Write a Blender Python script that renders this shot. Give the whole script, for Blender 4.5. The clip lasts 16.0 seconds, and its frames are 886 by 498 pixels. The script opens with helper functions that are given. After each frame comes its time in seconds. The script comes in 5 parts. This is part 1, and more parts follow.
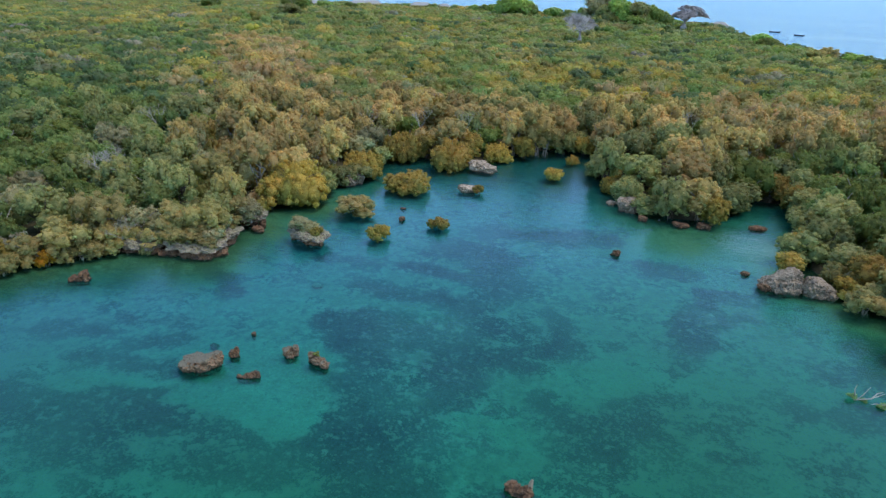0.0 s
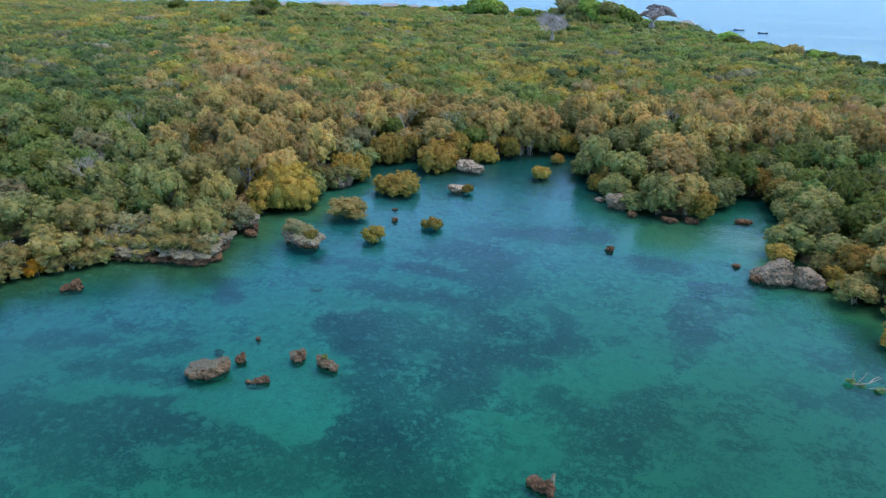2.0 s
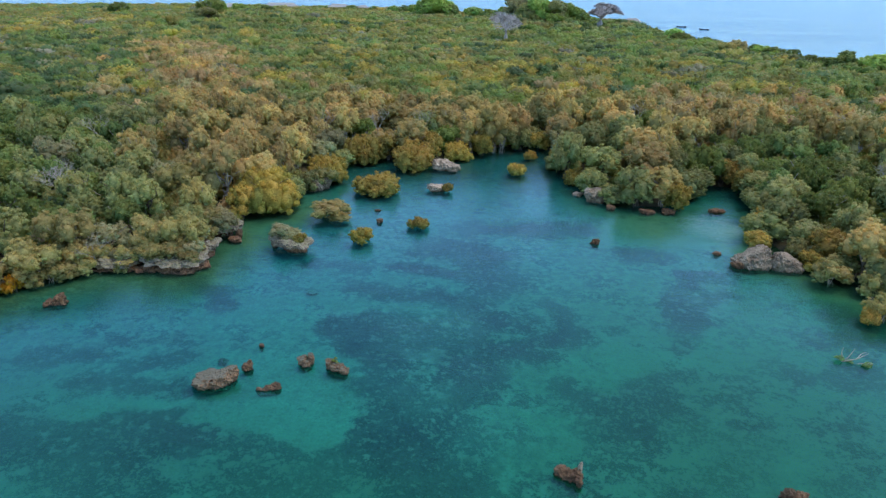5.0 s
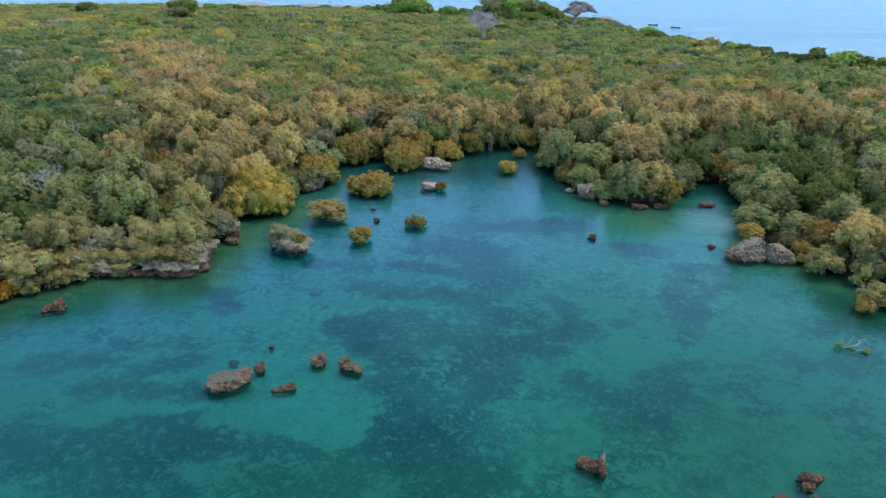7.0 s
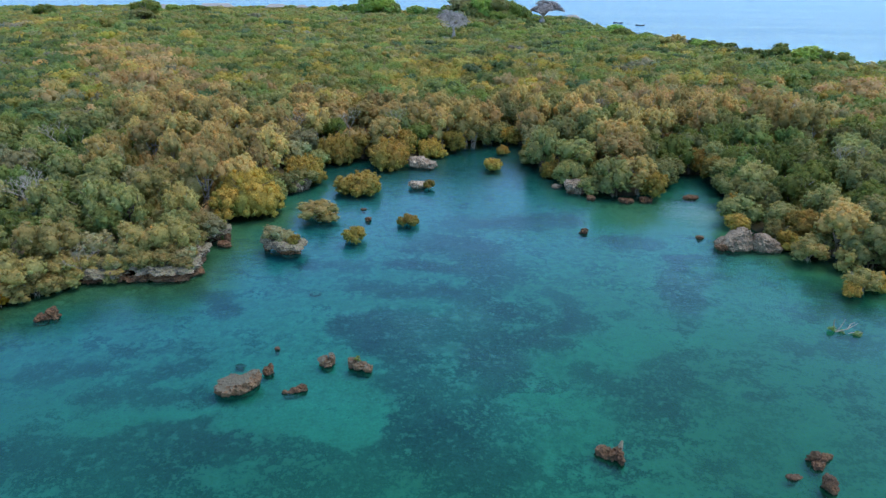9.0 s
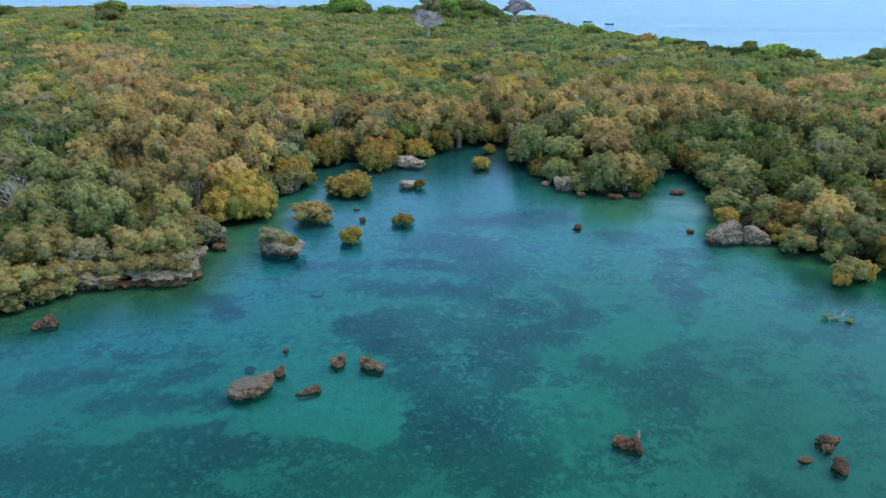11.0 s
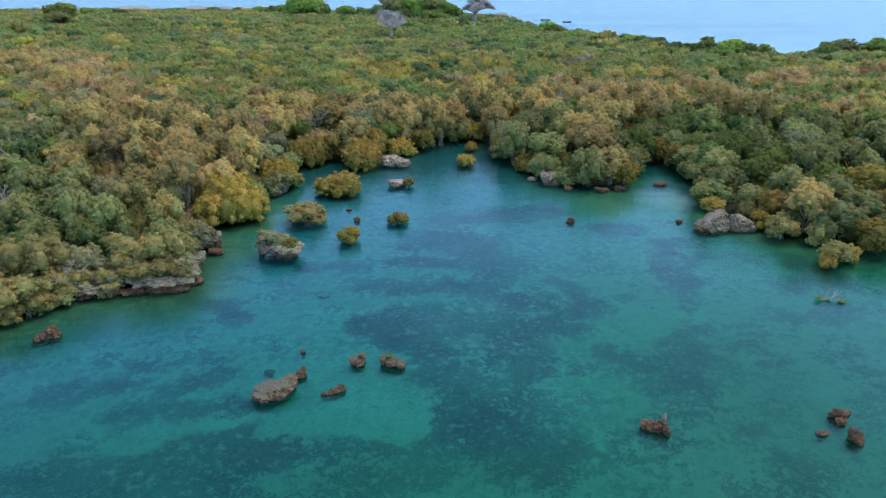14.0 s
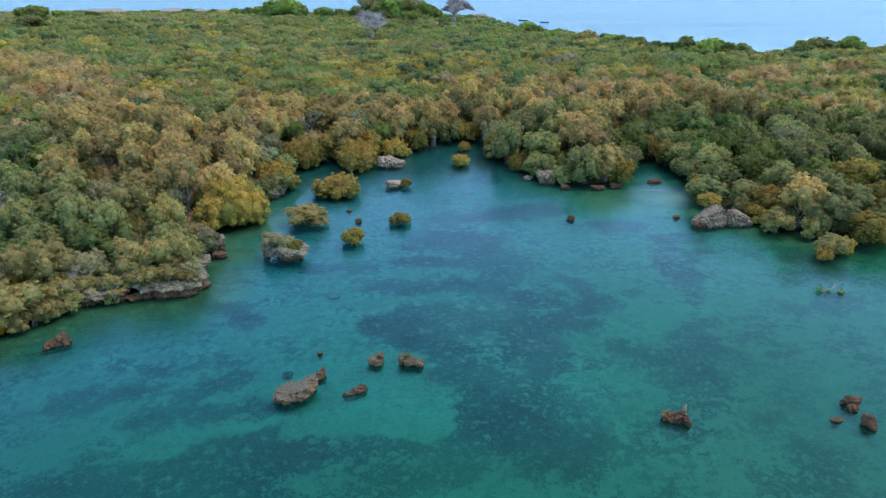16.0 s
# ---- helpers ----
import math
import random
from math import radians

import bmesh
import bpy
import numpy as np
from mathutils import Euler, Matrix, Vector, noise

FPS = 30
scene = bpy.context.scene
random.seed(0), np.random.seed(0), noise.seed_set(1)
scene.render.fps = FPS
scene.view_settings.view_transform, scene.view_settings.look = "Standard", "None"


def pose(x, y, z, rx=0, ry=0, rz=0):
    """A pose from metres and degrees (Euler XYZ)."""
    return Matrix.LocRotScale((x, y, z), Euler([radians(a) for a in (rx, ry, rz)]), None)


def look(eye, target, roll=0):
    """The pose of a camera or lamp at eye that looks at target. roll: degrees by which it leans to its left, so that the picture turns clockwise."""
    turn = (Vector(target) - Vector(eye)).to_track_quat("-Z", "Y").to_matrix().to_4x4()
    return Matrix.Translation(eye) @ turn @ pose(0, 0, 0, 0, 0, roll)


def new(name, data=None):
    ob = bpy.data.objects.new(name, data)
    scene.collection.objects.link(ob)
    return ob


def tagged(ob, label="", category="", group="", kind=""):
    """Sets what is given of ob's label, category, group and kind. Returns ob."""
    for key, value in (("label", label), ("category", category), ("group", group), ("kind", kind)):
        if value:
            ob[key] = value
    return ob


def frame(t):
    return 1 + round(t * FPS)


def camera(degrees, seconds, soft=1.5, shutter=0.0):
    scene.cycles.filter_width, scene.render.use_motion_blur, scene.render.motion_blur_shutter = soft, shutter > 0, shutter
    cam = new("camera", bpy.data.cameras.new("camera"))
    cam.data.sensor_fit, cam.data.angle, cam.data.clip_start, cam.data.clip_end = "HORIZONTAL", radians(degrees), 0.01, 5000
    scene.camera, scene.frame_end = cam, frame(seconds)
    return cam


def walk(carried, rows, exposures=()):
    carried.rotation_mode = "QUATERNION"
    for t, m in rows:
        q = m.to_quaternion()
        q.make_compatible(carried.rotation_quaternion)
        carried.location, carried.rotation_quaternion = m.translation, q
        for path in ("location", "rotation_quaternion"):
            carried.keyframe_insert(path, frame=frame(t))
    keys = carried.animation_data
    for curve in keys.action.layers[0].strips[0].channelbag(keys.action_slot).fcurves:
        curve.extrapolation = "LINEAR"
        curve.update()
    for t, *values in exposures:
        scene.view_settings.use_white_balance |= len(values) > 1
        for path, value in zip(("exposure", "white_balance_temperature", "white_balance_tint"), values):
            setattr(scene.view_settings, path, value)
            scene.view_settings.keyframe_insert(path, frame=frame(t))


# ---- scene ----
cam = camera(70.4, 16.0, 1.4)
PATH = [
    (0, (11.062, 0.613, 24.73), (10.612, 2.398, 23.947), 1.4),
    (0.5, (10.538, 0.395, 24.719), (10.108, 2.184, 23.937), 1.3),
    (1, (9.959, 0.209, 24.696), (9.55, 2.004, 23.915), 1.2),
    (1.5, (9.388, 0.066, 24.659), (8.997, 1.866, 23.878), 1.2),
    (2, (8.818, -0.075, 24.642), (8.452, 1.73, 23.863), 1.1),
    (2.5, (8.264, -0.22, 24.632), (7.925, 1.591, 23.853), 1.0),
    (3, (7.69, -0.39, 24.665), (7.378, 1.425, 23.886), 1.0),
    (3.5, (7.091, -0.54, 24.673), (6.8, 1.279, 23.894), 1.0),
    (4, (6.464, -0.676, 24.652), (6.199, 1.147, 23.874), 0.9),
    (6.5, (3.498, -1.298, 24.479), (3.333, 0.537, 23.702), 0.6),
    (7, (2.851, -1.399, 24.454), (2.708, 0.438, 23.676), 0.6),
    (7.5, (2.263, -1.529, 24.424), (2.145, 0.31, 23.646), 0.5),
    (8, (1.63, -1.662, 24.415), (1.539, 0.178, 23.638), 0.4),
    (8.5, (0.992, -1.719, 24.353), (0.923, 0.122, 23.575), 0.4),
    (9, (0.333, -1.794, 24.327), (0.286, 0.048, 23.549), 0.3),
    (11.5, (-2.799, -2.141, 24.241), (-2.734, -0.3, 23.463), 0.1),
    (12, (-3.459, -2.198, 24.207), (-3.368, -0.358, 23.43), 0.0),
    (12.5, (-4.112, -2.246, 24.218), (-3.999, -0.407, 23.439), -0.0),
    (13, (-4.753, -2.278, 24.207), (-4.618, -0.441, 23.428), -0.1),
    (13.5, (-5.365, -2.308, 24.199), (-5.215, -0.472, 23.421), -0.1),
    (14, (-6.02, -2.354, 24.215), (-5.856, -0.52, 23.436), -0.2),
    (14.5, (-6.608, -2.366, 24.203), (-6.428, -0.533, 23.425), -0.3),
    (15, (-7.308, -2.394, 24.207), (-7.108, -0.562, 23.429), -0.3),
    (15.5, (-7.933, -2.395, 24.216), (-7.718, -0.565, 23.438), -0.3),
    (16, (-8.611, -2.418, 24.222), (-8.38, -0.59, 23.445), -0.4),
]
walk(cam, [(t, look(eye, target, roll)) for t, eye, target, roll in PATH])

# ---- world, sun ----
world = bpy.data.worlds.new("sky")
scene.world = world
world.use_nodes = True
wn = world.node_tree.nodes
sky = wn.new("ShaderNodeTexSky")
sky.sky_type = "NISHITA"
sky.sun_disc = False
sky.sun_elevation = radians(65)
sky.sun_rotation = radians(84)
sky.air_density, sky.dust_density, sky.ozone_density = 1.0, 0.15, 1.5
wn["Background"].inputs["Strength"].default_value = 0.15
cool = wn.new("ShaderNodeMix")
cool.data_type, cool.blend_type = "RGBA", "MULTIPLY"
cool.inputs[0].default_value, cool.inputs[7].default_value = 1.0, (0.80, 0.96, 1.04, 1)
world.node_tree.links.new(sky.outputs[0], cool.inputs[6])
world.node_tree.links.new(cool.outputs[2], wn["Background"].inputs["Color"])

sun_data = bpy.data.lights.new("sun", "SUN")
sun_data.energy, sun_data.angle, sun_data.color = 1.1, radians(40), (1.0, 0.90, 0.75)
sun = new("sun", sun_data)
sun.matrix_world = look((58, 6, 125), (0, 0, 0))
scene.view_settings.exposure = 1.50


# ---- materials ----
def tree_of(name):
    m = bpy.data.materials.new(name)
    m.use_nodes = True
    return m, m.node_tree.nodes, m.node_tree.links, m.node_tree.nodes["Principled BSDF"]


def noise_node(n, l, scale, detail=4.0, rough=0.55, vec=None):
    t = n.new("ShaderNodeTexNoise")
    t.inputs["Scale"].default_value, t.inputs["Detail"].default_value, t.inputs["Roughness"].default_value = scale, detail, rough
    if vec is not None:
        l.new(vec, t.inputs["Vector"])
    return t.outputs["Fac"]


def ramp(n, l, fac, stops):
    r = n.new("ShaderNodeValToRGB")
    while len(r.color_ramp.elements) < len(stops):
        r.color_ramp.elements.new(0.5)
    for e, (p, c) in zip(r.color_ramp.elements, stops):
        e.position, e.color = p, (*c, 1)
    l.new(fac, r.inputs["Fac"])
    return r.outputs["Color"]


def mix(n, l, fac, a, b, blend="MIX"):
    m = n.new("ShaderNodeMix")
    m.data_type, m.blend_type = "RGBA", blend
    for i, v in ((0, fac), (6, a), (7, b)):
        if hasattr(v, "is_output"):
            l.new(v, m.inputs[i])
        else:
            m.inputs[i].default_value = v if i == 0 else (*v, 1)
    return m.outputs[2]


def calc(n, l, op, a, b=0.0, clamp=False):
    m = n.new("ShaderNodeMath")
    m.operation, m.use_clamp = op, clamp
    for i, v in ((0, a), (1, b)):
        if hasattr(v, "is_output"):
            l.new(v, m.inputs[i])
        else:
            m.inputs[i].default_value = v
    return m.outputs[0]


def smooth(n, l, v, lo, hi, to_lo=0.0, to_hi=1.0):
    m = n.new("ShaderNodeMapRange")
    m.interpolation_type = "SMOOTHSTEP"
    l.new(v, m.inputs[0])
    for i, x in ((1, lo), (2, hi), (3, to_lo), (4, to_hi)):
        m.inputs[i].default_value = x
    return m.outputs[0]


def bump(n, l, bsdf, height, strength, distance):
    b = n.new("ShaderNodeBump")
    b.inputs["Strength"].default_value, b.inputs["Distance"].default_value = strength, distance
    l.new(height, b.inputs["Height"])
    l.new(b.outputs[0], bsdf.inputs["Normal"])


def where(n):
    return n.new("ShaderNodeNewGeometry").outputs["Position"]


def foliage(name, dark, mid, light, joined=False):
    """Leaves: hue by the tree (its tint attribute, or the object's random), then by the spray and the single leaf."""
    m, n, l, b = tree_of(name)
    geo = n.new("ShaderNodeNewGeometry")
    leafy = geo.outputs["Random Per Island"]
    patchy = noise_node(n, l, 0.9, 3, 0.6, geo.outputs["Position"])
    grain = smooth(n, l, noise_node(n, l, 1.8 if joined else 5.5, 4, 0.7, geo.outputs["Position"]), 0.34, 0.66)
    f = calc(n, l, "ADD", calc(n, l, "MULTIPLY", leafy, 0.25), calc(n, l, "MULTIPLY", smooth(n, l, patchy, 0.3, 0.7), 0.35))
    f = calc(n, l, "ADD", f, calc(n, l, "MULTIPLY", grain, 0.4))
    bump(n, l, b, grain, 0.3, 0.2 if joined else 0.06)
    if joined:
        at = n.new("ShaderNodeAttribute")
        at.attribute_name = "tint"
        base = at.outputs["Color"]
        lo = mix(n, l, 1.0, base, dark, "MULTIPLY")
        hi = mix(n, l, 1.0, base, light, "MULTIPLY")
        col = mix(n, l, f, lo, hi)
    else:
        col = ramp(n, l, f, [(0.05, dark), (0.5, mid), (0.95, light)])
        # greener low on each dome, redder and a little lighter towards its top
        warmth = n.new("ShaderNodeAttribute")
        warmth.attribute_name = "spray"
        col = mix(n, l, 1.0, col, mix(n, l, warmth.outputs["Fac"], (0.68, 1.0, 0.98), (1.20, 1.02, 0.88)), "MULTIPLY")
        ob = n.new("ShaderNodeObjectInfo")
        hsv = n.new("ShaderNodeHueSaturation")
        l.new(smooth(n, l, ob.outputs["Random"], 0, 1, 0.492, 0.506), hsv.inputs["Hue"])
        wob = calc(n, l, "FRACT", calc(n, l, "MULTIPLY", ob.outputs["Random"], 7.31))
        l.new(smooth(n, l, wob, 0, 1, 0.72, 1.2), hsv.inputs["Value"])
        l.new(col, hsv.inputs["Color"])
        col = hsv.outputs["Color"]
    l.new(col, b.inputs["Base Color"])
    b.inputs["Roughness"].default_value = 0.6
    b.inputs["Specular IOR Level"].default_value = 0.2
    through_leaf, both = n.new("ShaderNodeBsdfTranslucent"), n.new("ShaderNodeMixShader")
    l.new(mix(n, l, 1.0, col, (1.12, 1.16, 0.95), "MULTIPLY"), through_leaf.inputs["Color"])
    both.inputs[0].default_value = 0.56
    l.new(b.outputs[0], both.inputs[1])
    l.new(through_leaf.outputs[0], both.inputs[2])
    l.new(both.outputs[0], n["Material Output"].inputs["Surface"])
    return m


def rocky(name, dark, mid, light, wet=0.25, lichen=None):
    """Pitted coral limestone with a dark tide stain at its foot."""
    m, n, l, b = tree_of(name)
    p = where(n)
    big, fine = noise_node(n, l, 1.1, 5, 0.6, p), noise_node(n, l, 7.0, 6, 0.7, p)
    pits = n.new("ShaderNodeTexVoronoi")
    pits.inputs["Scale"].default_value = 5.0
    l.new(p, pits.inputs["Vector"])
    f = calc(n, l, "ADD", calc(n, l, "MULTIPLY", big, 0.55), calc(n, l, "MULTIPLY", fine, 0.45))
    col = ramp(n, l, f, [(0.32, dark), (0.5, mid), (0.68, light)])
    if lichen:
        facing, up = n.new("ShaderNodeNewGeometry"), n.new("ShaderNodeSeparateXYZ")
        l.new(facing.outputs["Normal"], up.inputs[0])
        grown = smooth(n, l, calc(n, l, "ADD", up.outputs[2], calc(n, l, "MULTIPLY", calc(n, l, "SUBTRACT", big, 0.5), 1.2)), 0.6, 0.9, 0.0, 0.85)
        col = mix(n, l, grown, col, mix(n, l, fine, tuple(0.6 * v for v in lichen), tuple(1.3 * v for v in lichen)))
    sep = n.new("ShaderNodeSeparateXYZ")
    l.new(p, sep.inputs[0])
    tide = smooth(n, l, calc(n, l, "ADD", sep.outputs[2], calc(n, l, "MULTIPLY", fine, -0.3)), -0.1, wet, 1.0, 0.0)
    col = mix(n, l, calc(n, l, "MULTIPLY", tide, 0.4), col, (0.07, 0.042, 0.03))
    col = mix(n, l, smooth(n, l, sep.outputs[2], -0.22, -0.06, 0.85, 0.0), col, (0.33, 0.31, 0.21))
    l.new(col, b.inputs["Base Color"])
    b.inputs["Roughness"].default_value = 0.9
    h = calc(n, l, "ADD", calc(n, l, "MULTIPLY", fine, 0.6), calc(n, l, "MULTIPLY", pits.outputs["Distance"], 0.5))
    bump(n, l, b, h, 1.0, 0.3)
    return m


def plain(name, a, c, scale=3.0, rough=0.8, grain=0.05):
    m, n, l, b = tree_of(name)
    p = where(n)
    f = calc(n, l, "ADD", calc(n, l, "MULTIPLY", noise_node(n, l, scale, 5, 0.6, p), 0.6), calc(n, l, "MULTIPLY", noise_node(n, l, scale * 9, 3, 0.6, p), 0.4))
    l.new(ramp(n, l, f, [(0.35, a), (0.65, c)]), b.inputs["Base Color"])
    b.inputs["Roughness"].default_value = rough
    bump(n, l, b, f, 0.5, grain)
    return m


GOLD = foliage("golden_mangrove_leaves", (0.181, 0.14, 0.0403), (0.399, 0.29, 0.0728), (0.593, 0.431, 0.121))
BROWN = foliage("dry_mangrove_leaves", (0.285, 0.213, 0.0959), (0.484, 0.356, 0.146), (0.632, 0.469, 0.209))
OLIVE = foliage("olive_leaves", (0.15, 0.16, 0.0697), (0.294, 0.291, 0.116), (0.465, 0.41, 0.179))
OCHRE = foliage("ochre_scrub_leaves", (0.189, 0.164, 0.071), (0.357, 0.299, 0.116), (0.514, 0.416, 0.182))
GREY = foliage("grey_scrub_leaves", (0.168, 0.157, 0.0853), (0.325, 0.298, 0.161), (0.483, 0.436, 0.272))
GREEN = foliage("green_leaves", (0.0861, 0.115, 0.0293), (0.184, 0.215, 0.0542), (0.311, 0.308, 0.0955))
DEEP = foliage("deep_green_leaves", (0.103, 0.147, 0.0473), (0.199, 0.251, 0.0788), (0.328, 0.362, 0.125))
YELLOW = foliage("yellow_leaves", (0.233, 0.2, 0.078), (0.446, 0.37, 0.14), (0.601, 0.5, 0.234))
FRESH = foliage("fresh_green_leaves", (0.135, 0.214, 0.0501), (0.269, 0.393, 0.1), (0.414, 0.534, 0.172))
ORANGE = foliage("orange_leaves", (0.2, 0.1, 0.01), (0.42, 0.2, 0.015), (0.55, 0.3, 0.03))
CANOPY = foliage("canopy_leaves", (0.78, 0.8, 0.78), (1, 1, 1), (1.28, 1.24, 1.2), joined=True)
BARK = plain("pale_bark", (0.20, 0.165, 0.12), (0.42, 0.355, 0.275), 4.0)
DARK_BARK = plain("mangrove_bark", (0.05, 0.04, 0.03), (0.16, 0.12, 0.085), 4.0)
LIMESTONE = rocky("grey_coral_limestone", (0.08, 0.054, 0.034), (0.235, 0.168, 0.108), (0.38, 0.285, 0.195))
RUST_ROCK = rocky("rusty_coral_rock", (0.045, 0.021, 0.009), (0.145, 0.068, 0.028), (0.28, 0.155, 0.075), 0.1)
TAN_ROCK = rocky("tan_coral_rock", (0.06, 0.032, 0.016), (0.20, 0.105, 0.052), (0.34, 0.205, 0.115), 0.1, (0.135, 0.12, 0.075))
MOSSY_ROCK = rocky("overgrown_beige_limestone", (0.095, 0.066, 0.045), (0.25, 0.182, 0.127), (0.41, 0.31, 0.22), 0.3, (0.19, 0.17, 0.085))
PALE_ROCK = rocky("pale_coral_rock", (0.13, 0.092, 0.058), (0.34, 0.245, 0.16), (0.54, 0.405, 0.28))
THATCH = plain("weathered_thatch", (0.16, 0.14, 0.12), (0.34, 0.31, 0.28), 6.0)
PLASTER = plain("weathered_plaster", (0.42, 0.38, 0.34), (0.62, 0.58, 0.52), 2.0)
TARRED = plain("tarred_planks", (0.02, 0.022, 0.025), (0.05, 0.05, 0.052), 2.0)

# water: a clear tinted sheet whose gloss follows Fresnel
WATER, n, l, b = tree_of("water")
n.remove(b)
p = where(n)
clear, gloss, both = n.new("ShaderNodeBsdfTransparent"), n.new("ShaderNodeBsdfGlossy"), n.new("ShaderNodeMixShader")
gloss.inputs["Color"].default_value = (0.86, 0.95, 1.0, 1)
fres = n.new("ShaderNodeFresnel")
fres.inputs["IOR"].default_value = 1.33
tide_map = n.new("ShaderNodeMapping")
tide_map.inputs["Rotation"].default_value = (0, 0, 0.5)
tide_map.inputs["Scale"].default_value = (0.5, 1.6, 1.0)
l.new(p, tide_map.inputs["Vector"])
rip = calc(n, l, "ADD", noise_node(n, l, 1.6, 4, 0.6, tide_map.outputs[0]), calc(n, l, "MULTIPLY", noise_node(n, l, 0.35, 3, 0.5, tide_map.outputs[0]), 1.5))
wind = smooth(n, l, noise_node(n, l, 0.045, 3, 0.5, p), 0.42, 0.62, 0.10, 0.30)
inlet = n.new("ShaderNodeVectorMath")
inlet.operation = "DISTANCE"
l.new(p, inlet.inputs[0])
inlet.inputs[1].default_value = (27.9, 67.6, 0)
cat_paw = calc(n, l, "MULTIPLY", smooth(n, l, inlet.outputs["Value"], 1.0, 6.5, 1.0, 0.0), smooth(n, l, noise_node(n, l, 3.2, 4, 0.7, p), 0.44, 0.58, 0.2, 1.0))
wind = calc(n, l, "ADD", wind, cat_paw)
l.new(calc(n, l, "ADD", calc(n, l, "MULTIPLY", cat_paw, 0.42), 0.18), gloss.inputs["Roughness"])
far_out = n.new("ShaderNodeVectorMath")
far_out.operation = "LENGTH"
l.new(p, far_out.inputs[0])
wind = calc(n, l, "ADD", wind, smooth(n, l, far_out.outputs["Value"], 180, 420, 0.0, 0.75))
bm_node = n.new("ShaderNodeBump")
bm_node.inputs["Distance"].default_value = 0.25
l.new(wind, bm_node.inputs["Strength"])
l.new(rip, bm_node.inputs["Height"])
l.new(bm_node.outputs[0], gloss.inputs["Normal"])
l.new(bm_node.outputs[0], fres.inputs["Normal"])
sep = n.new("ShaderNodeSeparateXYZ")
l.new(p, sep.inputs[0])
# bluer at the left back: depth and the sky's reflection put into the tint
deep = smooth(n, l, calc(n, l, "ADD", calc(n, l, "ADD", sep.outputs[1], calc(n, l, "MULTIPLY", sep.outputs[0], -0.9)), calc(n, l, "MULTIPLY", noise_node(n, l, 0.05, 3, 0.5, p), 30)), 28, 88)
lagoon = ramp(n, l, deep, [(0.0, (0.14, 0.64, 0.54)), (1.0, (0.155, 0.62, 0.70))])
margin = n.new("ShaderNodeAttribute")
margin.attribute_name = "shallow"
lagoon = mix(n, l, margin.outputs["Fac"], lagoon, (0.40, 0.73, 0.62))
# paler lanes out at sea: wind-streak sheen put into the tint
lanes_map = n.new("ShaderNodeMapping")
lanes_map.inputs["Rotation"].default_value = (0, 0, 0.12)
lanes_map.inputs["Scale"].default_value = (0.004, 0.022, 1.0)
l.new(p, lanes_map.inputs["Vector"])
lanes = smooth(n, l, noise_node(n, l, 1.0, 6, 0.65, lanes_map.outputs[0]), 0.38, 0.64)
sea = mix(n, l, lanes, (0.14, 0.48, 0.90), (0.23, 0.60, 0.97))
l.new(mix(n, l, smooth(n, l, far_out.outputs["Value"], 180, 330), lagoon, sea), clear.inputs["Color"])
l.new(calc(n, l, "MINIMUM", fres.outputs[0], 0.31), both.inputs[0])
l.new(clear.outputs[0], both.inputs[1])
l.new(gloss.outputs[0], both.inputs[2])
l.new(both.outputs[0], n["Material Output"].inputs["Surface"])

# ground: leaf litter on land, sand and seagrass on the bed
GROUND, n, l, b = tree_of("island_ground")
p = where(n)
at = n.new("ShaderNodeAttribute")
at.attribute_name = "bed"
sep = n.new("ShaderNodeSeparateColor")
l.new(at.outputs["Color"], sep.inputs[0])
grass, land, algae = sep.outputs
warp = n.new("ShaderNodeMapping")
warp.inputs["Rotation"].default_value = (0, 0, 0.35)
warp.inputs["Scale"].default_value = (0.75, 1.15, 1.0)
l.new(p, warp.inputs["Vector"])
n1, n2, n3 = noise_node(n, l, 0.4, 6, 0.62, warp.outputs[0]), noise_node(n, l, 1.5, 7, 0.68, p), noise_node(n, l, 5.0, 4, 0.6, p)
wob = calc(n, l, "ADD", calc(n, l, "MULTIPLY", calc(n, l, "SUBTRACT", n1, 0.5), 2.2), calc(n, l, "MULTIPLY", calc(n, l, "SUBTRACT", n2, 0.5), 2.9))
wob = calc(n, l, "ADD", wob, calc(n, l, "MULTIPLY", calc(n, l, "SUBTRACT", n3, 0.5), 2.0))
thick = smooth(n, l, noise_node(n, l, 0.13, 4, 0.6, p), 0.35, 0.65, 0.74, 1.0)
dens = smooth(n, l, calc(n, l, "ADD", grass, wob), 0.39, 0.62)
faint = smooth(n, l, calc(n, l, "ADD", grass, wob), -0.1, 0.8, 0.0, 0.42)
gap = smooth(n, l, noise_node(n, l, 1.5, 7, 0.75, p), 0.53, 0.62)
dens = calc(n, l, "MULTIPLY", calc(n, l, "MULTIPLY", dens, thick), calc(n, l, "SUBTRACT", 1.0, calc(n, l, "MULTIPLY", gap, 0.5)))
dens = calc(n, l, "MULTIPLY", dens, calc(n, l, "SUBTRACT", 1.0, calc(n, l, "MULTIPLY", algae, 0.15)))
dens = calc(n, l, "MAXIMUM", dens, faint)
sand = ramp(n, l, calc(n, l, "ADD", calc(n, l, "MULTIPLY", n1, 0.5), calc(n, l, "MULTIPLY", n3, 0.5)), [(0.35, (0.18, 0.175, 0.125)), (0.62, (0.41, 0.395, 0.29))])
sand = mix(n, l, algae, sand, ramp(n, l, n2, [(0.35, (0.18, 0.155, 0.08)), (0.65, (0.36, 0.31, 0.18))]))
weed = ramp(n, l, n3, [(0.35, (0.010, 0.031, 0.038)), (0.65, (0.032, 0.072, 0.078))])
